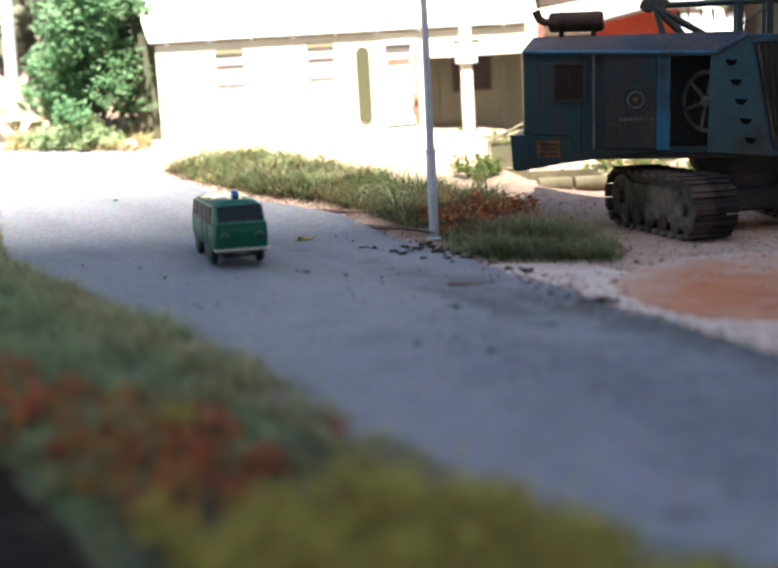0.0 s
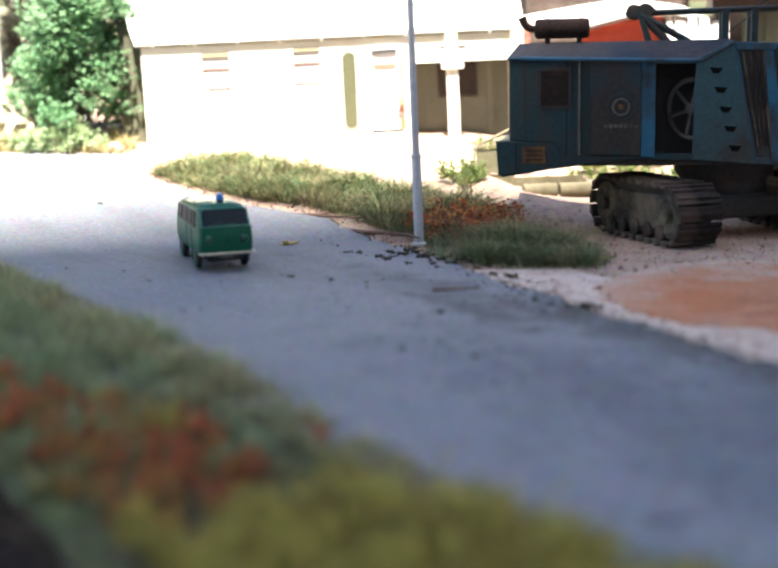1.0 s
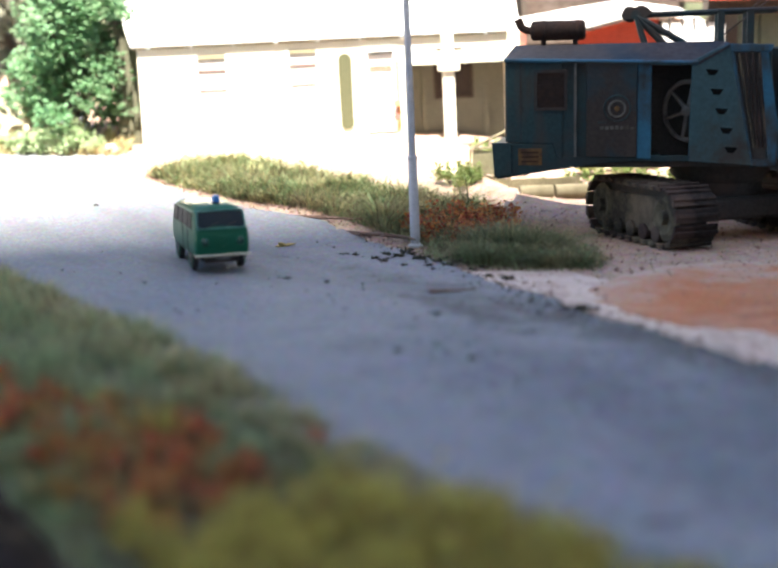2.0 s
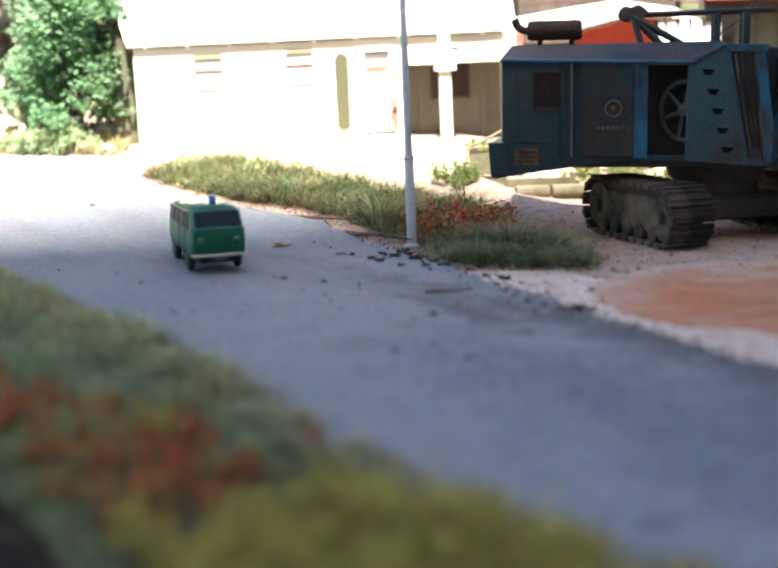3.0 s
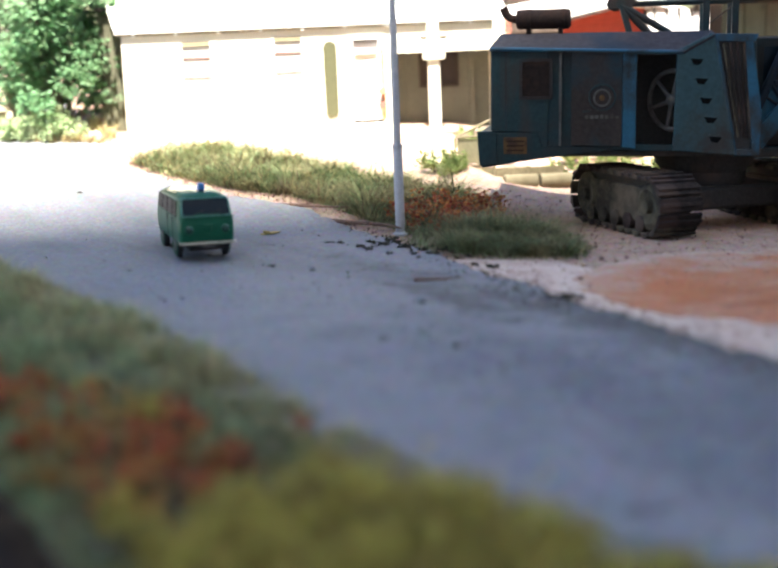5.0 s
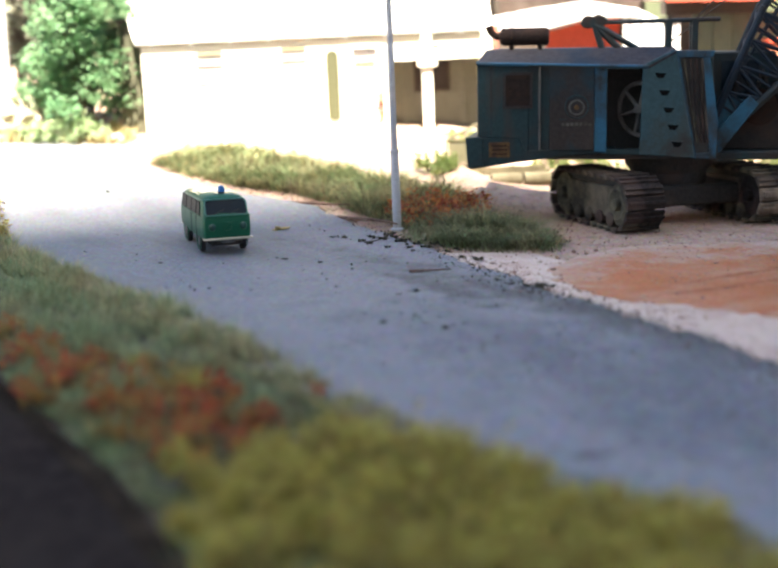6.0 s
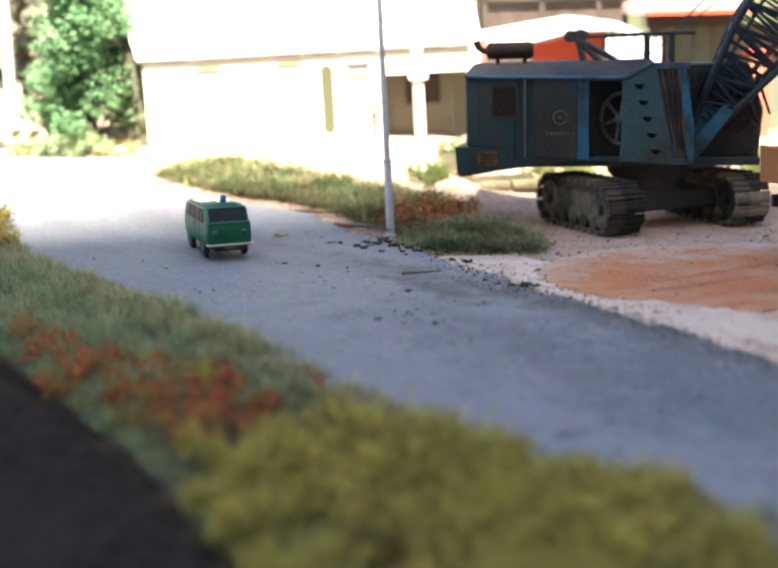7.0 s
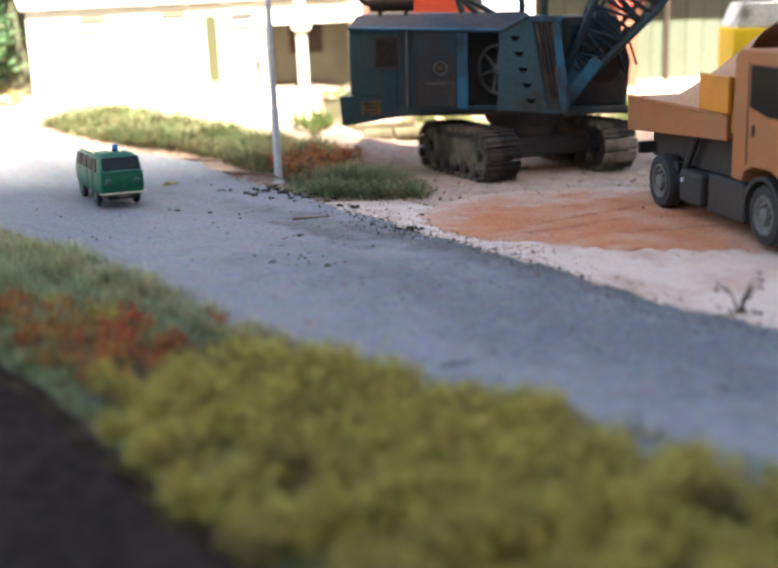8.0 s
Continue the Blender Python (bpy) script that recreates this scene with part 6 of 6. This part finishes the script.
tree("grey_tree", -226, 775, 130, 44, 22, 9000, 5.0, M_GREYLEAF, "grey-green tree with hanging boughs", 33, 26, 4.0)
turf("back_grass", ((-210, 655), (-138, 648), (-134, 664), (-150, 690), (-205, 690)), 2600, 7, 0.7, 1.4, M_STRAW, "sunlit bleached grass below the tree", 18, 0.4)

# rocks on the left
for i, (x, y, r) in enumerate(((-200, 700, 20), (-216, 690, 16), (-143, 655, 4))):
    s = Shape().ball((0, 0, 0), r, 0.16, 3, 0.85)
    ob = part("rock", s, M_ROCK, None, smooth=True)
    ob.location = (x * MM, y * MM, (float(height(x, y)) + r * 0.35) * MM)
    tagged(ob, "pale weathered rock at the foot of the tree", "rock", "rocks")

# hillside that closes the view behind
tagged(part("backdrop", Shape().box(-1500, 1500, 1190, 1210, 60, 420), M_BACK), "dim green hillside far behind", "backdrop", kind="structure")


# ---- litter on the road ----
def lumps(name, spots, material, label, category, group, seed):
    """Crumbly little clumps, each of a few lumps and torn leaves."""
    for i, (x, y, r) in enumerate(spots):
        rnd = random.Random(seed + i)
        random.seed(seed + i)
        s = Shape()
        for _ in range(rnd.randint(4, 8)):
            s.ball((rnd.gauss(0, r * 0.55), rnd.gauss(0, r * 0.4), r * rnd.uniform(0.1, 0.5)), r * rnd.uniform(0.2, 0.45), 0.35, 1, rnd.uniform(0.6, 1.1))
        for _ in range(5):
            a = rnd.uniform(0, math.tau)
            d = Vector((math.cos(a), math.sin(a), rnd.uniform(0.1, 0.7))) * r * rnd.uniform(0.8, 1.5)
            s.rod((0, 0, r * 0.2), d, r * 0.13, r * 0.05, 5)
        ob = part(name, s, material)
        ob.location = (x * MM, y * MM, (float(height(x, y)) + 0.42) * MM)
        tagged(ob, label, category, group)


lumps("moss_clump", [(12.4, 362, 1.2), (55, 366, 2.0), (58.5, 364, 1.6), (51, 367, 1.2), (19.5, 309, 1.2), (0.6, 317, 1.0), (63.5, 394.5, 0.9), (29, 292.6, 0.8), (34, 300, 0.6), (14, 330, 0.6), (42, 378, 1.0), (46, 371, 0.8), (-22, 420, 0.9), (-36, 428, 1.0),
                     (40, 272, 0.6), (52, 300, 0.6), (-130, 560, 1.0), (-84, 425, 0.8), (90, 300, 0.6), (-12, 392, 0.5), (5, 345, 0.5)], M_MOSS, "small dark clump of moss on the road", "moss", "moss clumps", 50)
lumps("moss_clump", [(x, y, r * 1.35) for x, y, r in ((-2, 470, 1.4), (2, 466, 1.9), (5, 474, 1.6), (-6, 462, 1.2), (10, 458, 1.7), (16, 452, 1.5), (20, 446, 1.2), (26, 448, 1.5), (13, 446, 1.0), (-14, 470, 1.1), (-18, 472, 0.9), (32, 440, 1.1), (4, 448, 1.0), (38, 418, 1.6), (33, 424, 1.2), (8, 468, 1.4), (18, 458, 1.1), (23, 452, 1.5), (-3, 456, 1.0), (28, 436, 1.1), (14, 440, 0.8), (58, 448, 1.2), (64, 446, 1.0), (52, 446, 0.9))], M_MOSS, "dark mossy litter at the foot of the lamp post", "moss", "mossy litter", 90)


def stick(name, x, y, turn, length, r, material, label, fork=2, up=0.2, seed=0):
    rnd = random.Random(seed)
    s = Shape()
    p = Vector((-length / 2, 0, r))
    for k in range(4):
        q = p + Vector((length / 4, rnd.uniform(-1, 1) * length * 0.09, rnd.uniform(-0.3, 1) * length * up * 0.2))
        q.z = max(q.z, r)
        s.rod(p, q, r * (1 - k * 0.15), r * (0.85 - k * 0.15), 6)
        if k < fork:
            s.rod(q, q + Vector((length * 0.12, rnd.choice((-1, 1)) * length * 0.14, length * up * 0.35)), r * 0.6, r * 0.25, 5)
        p = q
    ob = part(name, s, material)
    ob.matrix_world = pose(x * MM, y * MM, (float(height(x, y)) + 0.35) * MM, 0, 0, turn)
    return tagged(ob, label, "twig")


stick("twig", 19, 397, 3, 15, 0.58, M_TWIG, "reddish brown twig on the road", 1, 0.1, 1)
stick("twig", 48, 216, -5, 9, 0.25, M_MOSS, "thin dark twig near the verge", 3, 0.3, 2)
stick("twig", 0, 460, 15, 11, 0.3, M_MOSS, "dark forked twig by the lamp post", 3, 0.3, 3)
stick("twig", 12, 463, -30, 9, 0.3, M_MOSS, "dark forked twig by the lamp post", 3, 0.3, 4)
stick("root", -6, 500, -52, 44, 1.0, M_TWIG, "brown root along the verge edge", 2, 0.05, 5)
stick("root", -28, 529, -36, 32, 0.9, M_TWIG, "brown root along the verge edge", 2, 0.05, 6)
leaf = Shape()
random.seed(61)
leaf.plate([(-3.6, 0), (-1.5, 1.3), (0.6, 0.7), (1.4, 1.4), (4.4, -0.2), (1.5, -1.3), (0.2, -0.6), (-2, -1.2)], 0.4, pose(0, 0, 0.3, 14, -7)).plate([(-2.4, 0), (0, 1.6), (2.2, 0.2), (0.3, -1.1)], 0.35, pose(-0.8, 0.3, 0.7, -24, 18, 50)).ball((-1, 0, 0.8), 1.1, 0.5, 1, 0.7).ball((1.6, 0.3, 0.5), 0.7, 0.5, 1, 0.7)
lf = part("dead_leaf", leaf, M_DEADLEAF)
lf.location = (-42 * MM, 492 * MM, (float(height(-42, 492)) + 0.35) * MM)
tagged(lf, "curled yellow dead leaf on the road", "leaf")
sprig = thing("bare_sprig", 139, 246, float(height(139, 246)), 0, "small bare branching sprig at the road edge", "plant")
st = Shape()
for k, (a, tall, bow) in enumerate(((0.4, 10.5, 2.6), (2.5, 8.0, -3.0), (4.4, 6.0, 3.4), (5.5, 9.0, 1.8))):
    p = Vector((math.cos(a) * 0.6, math.sin(a) * 0.6, -0.5))
    for i in range(1, 6):
        u = i / 5
        q = Vector((math.cos(a) * (0.6 + 4.4 * u) + bow * u * u, math.sin(a) * (0.6 + 2.4 * u), tall * math.sin(u * 2.0)))
        st.rod(p, q, 0.42 - 0.05 * i, 0.37 - 0.05 * i, 5)
        if i in (2, 4):
            st.rod(q, q + Vector((bow * 0.5, 1.2 - k, 1.3)), 0.24, 0.1, 5).ball(q + Vector((bow * 0.5, 1.2 - k, 1.3)), 0.5, 0.4, 1)
        p = q
    st.ball(p, 0.7, 0.4, 1)
for k in range(14):
    st.ball((math.sin(k * 2.3) * (2 + k * 0.45), math.cos(k * 1.7) * 2.2, 0.3), 0.5 + 0.07 * (k % 5), 0.4, 1, 0.7)
part("stem", st, M_MOSS, sprig)

# loose grit along the road edges and over the yard
rs = np.random.RandomState(8)
er = along(EDGE_R, 400)[60:330]
pts = er[rs.randint(0, len(er), 2600)] + rs.normal(0, 4.5, (2600, 2)) + (4, 3)
yard = np.stack([rs.uniform(45, 230, 2600), rs.uniform(300, 570, 2600)], -1)
pts = np.vstack([pts, yard])
ico = bmesh.new()
bmesh.ops.create_icosphere(ico, subdivisions=1, radius=1)
iv, jf = np.array([v.co[:] for v in ico.verts]), [[v.index for v in f.verts] for f in ico.faces]
ico.free()
vv, ff = [], []
for i, (x, y) in enumerate(pts):
    r = rs.uniform(0.18, 0.5) * (1.8 if rs.uniform() < 0.06 else 1)
    vv.append(iv * r * rs.uniform(0.6, 1.2, (1, 3)) * (1 + rs.uniform(-0.2, 0.2, (12, 1))) + (x, y, float(height(x, y)) + r * 0.2))
    ff += [[k + 12 * i for k in f] for f in jf]
tagged(raw("gravel", np.vstack(vv), ff, M_PINKSTONE), "loose pinkish grit along the road edge", "gravel", kind="stuff")
rp = np.stack([rs.uniform(-150, 150, 1300), rs.uniform(150, 560, 1300)], -1)
rp = np.vstack([rp, np.stack([rs.uniform(-40, 130, 420), rs.uniform(190, 380, 420)], -1)])
rp = np.vstack([rp, er[rs.randint(0, 220, 4200)] - np.abs(rs.normal(0, 8.0, (4200, 1))) * (0.8, 0.6) + rs.normal(1.5, 1.6, (4200, 2))])
order = np.argsort([q[1] for q in EDGE_R])
edge_y, edge_x = np.array([q[1] for q in EDGE_R], float)[order], np.array([q[0] for q in EDGE_R], float)[order]
rp = rp[(rp[:, 0] < np.interp(rp[:, 1], edge_y, edge_x) + 1.5) & (rp[:, 1] < 455 + rs.uniform(-60, 60, len(rp)))]
vv, ff = [], []
for i, (x, y) in enumerate(rp):
    r = rs.uniform(0.09, 0.24) * (2.3 if rs.uniform() < 0.15 else 1)
    vv.append(iv * r + (x, y, float(height(x, y)) + 0.35))
    ff += [[k + 12 * i for k in f] for f in jf]
tagged(raw("road_grit", np.vstack(vv), ff, M_MOSS), "fine dark crumbs scattered over the road", "grit", kind="stuff")
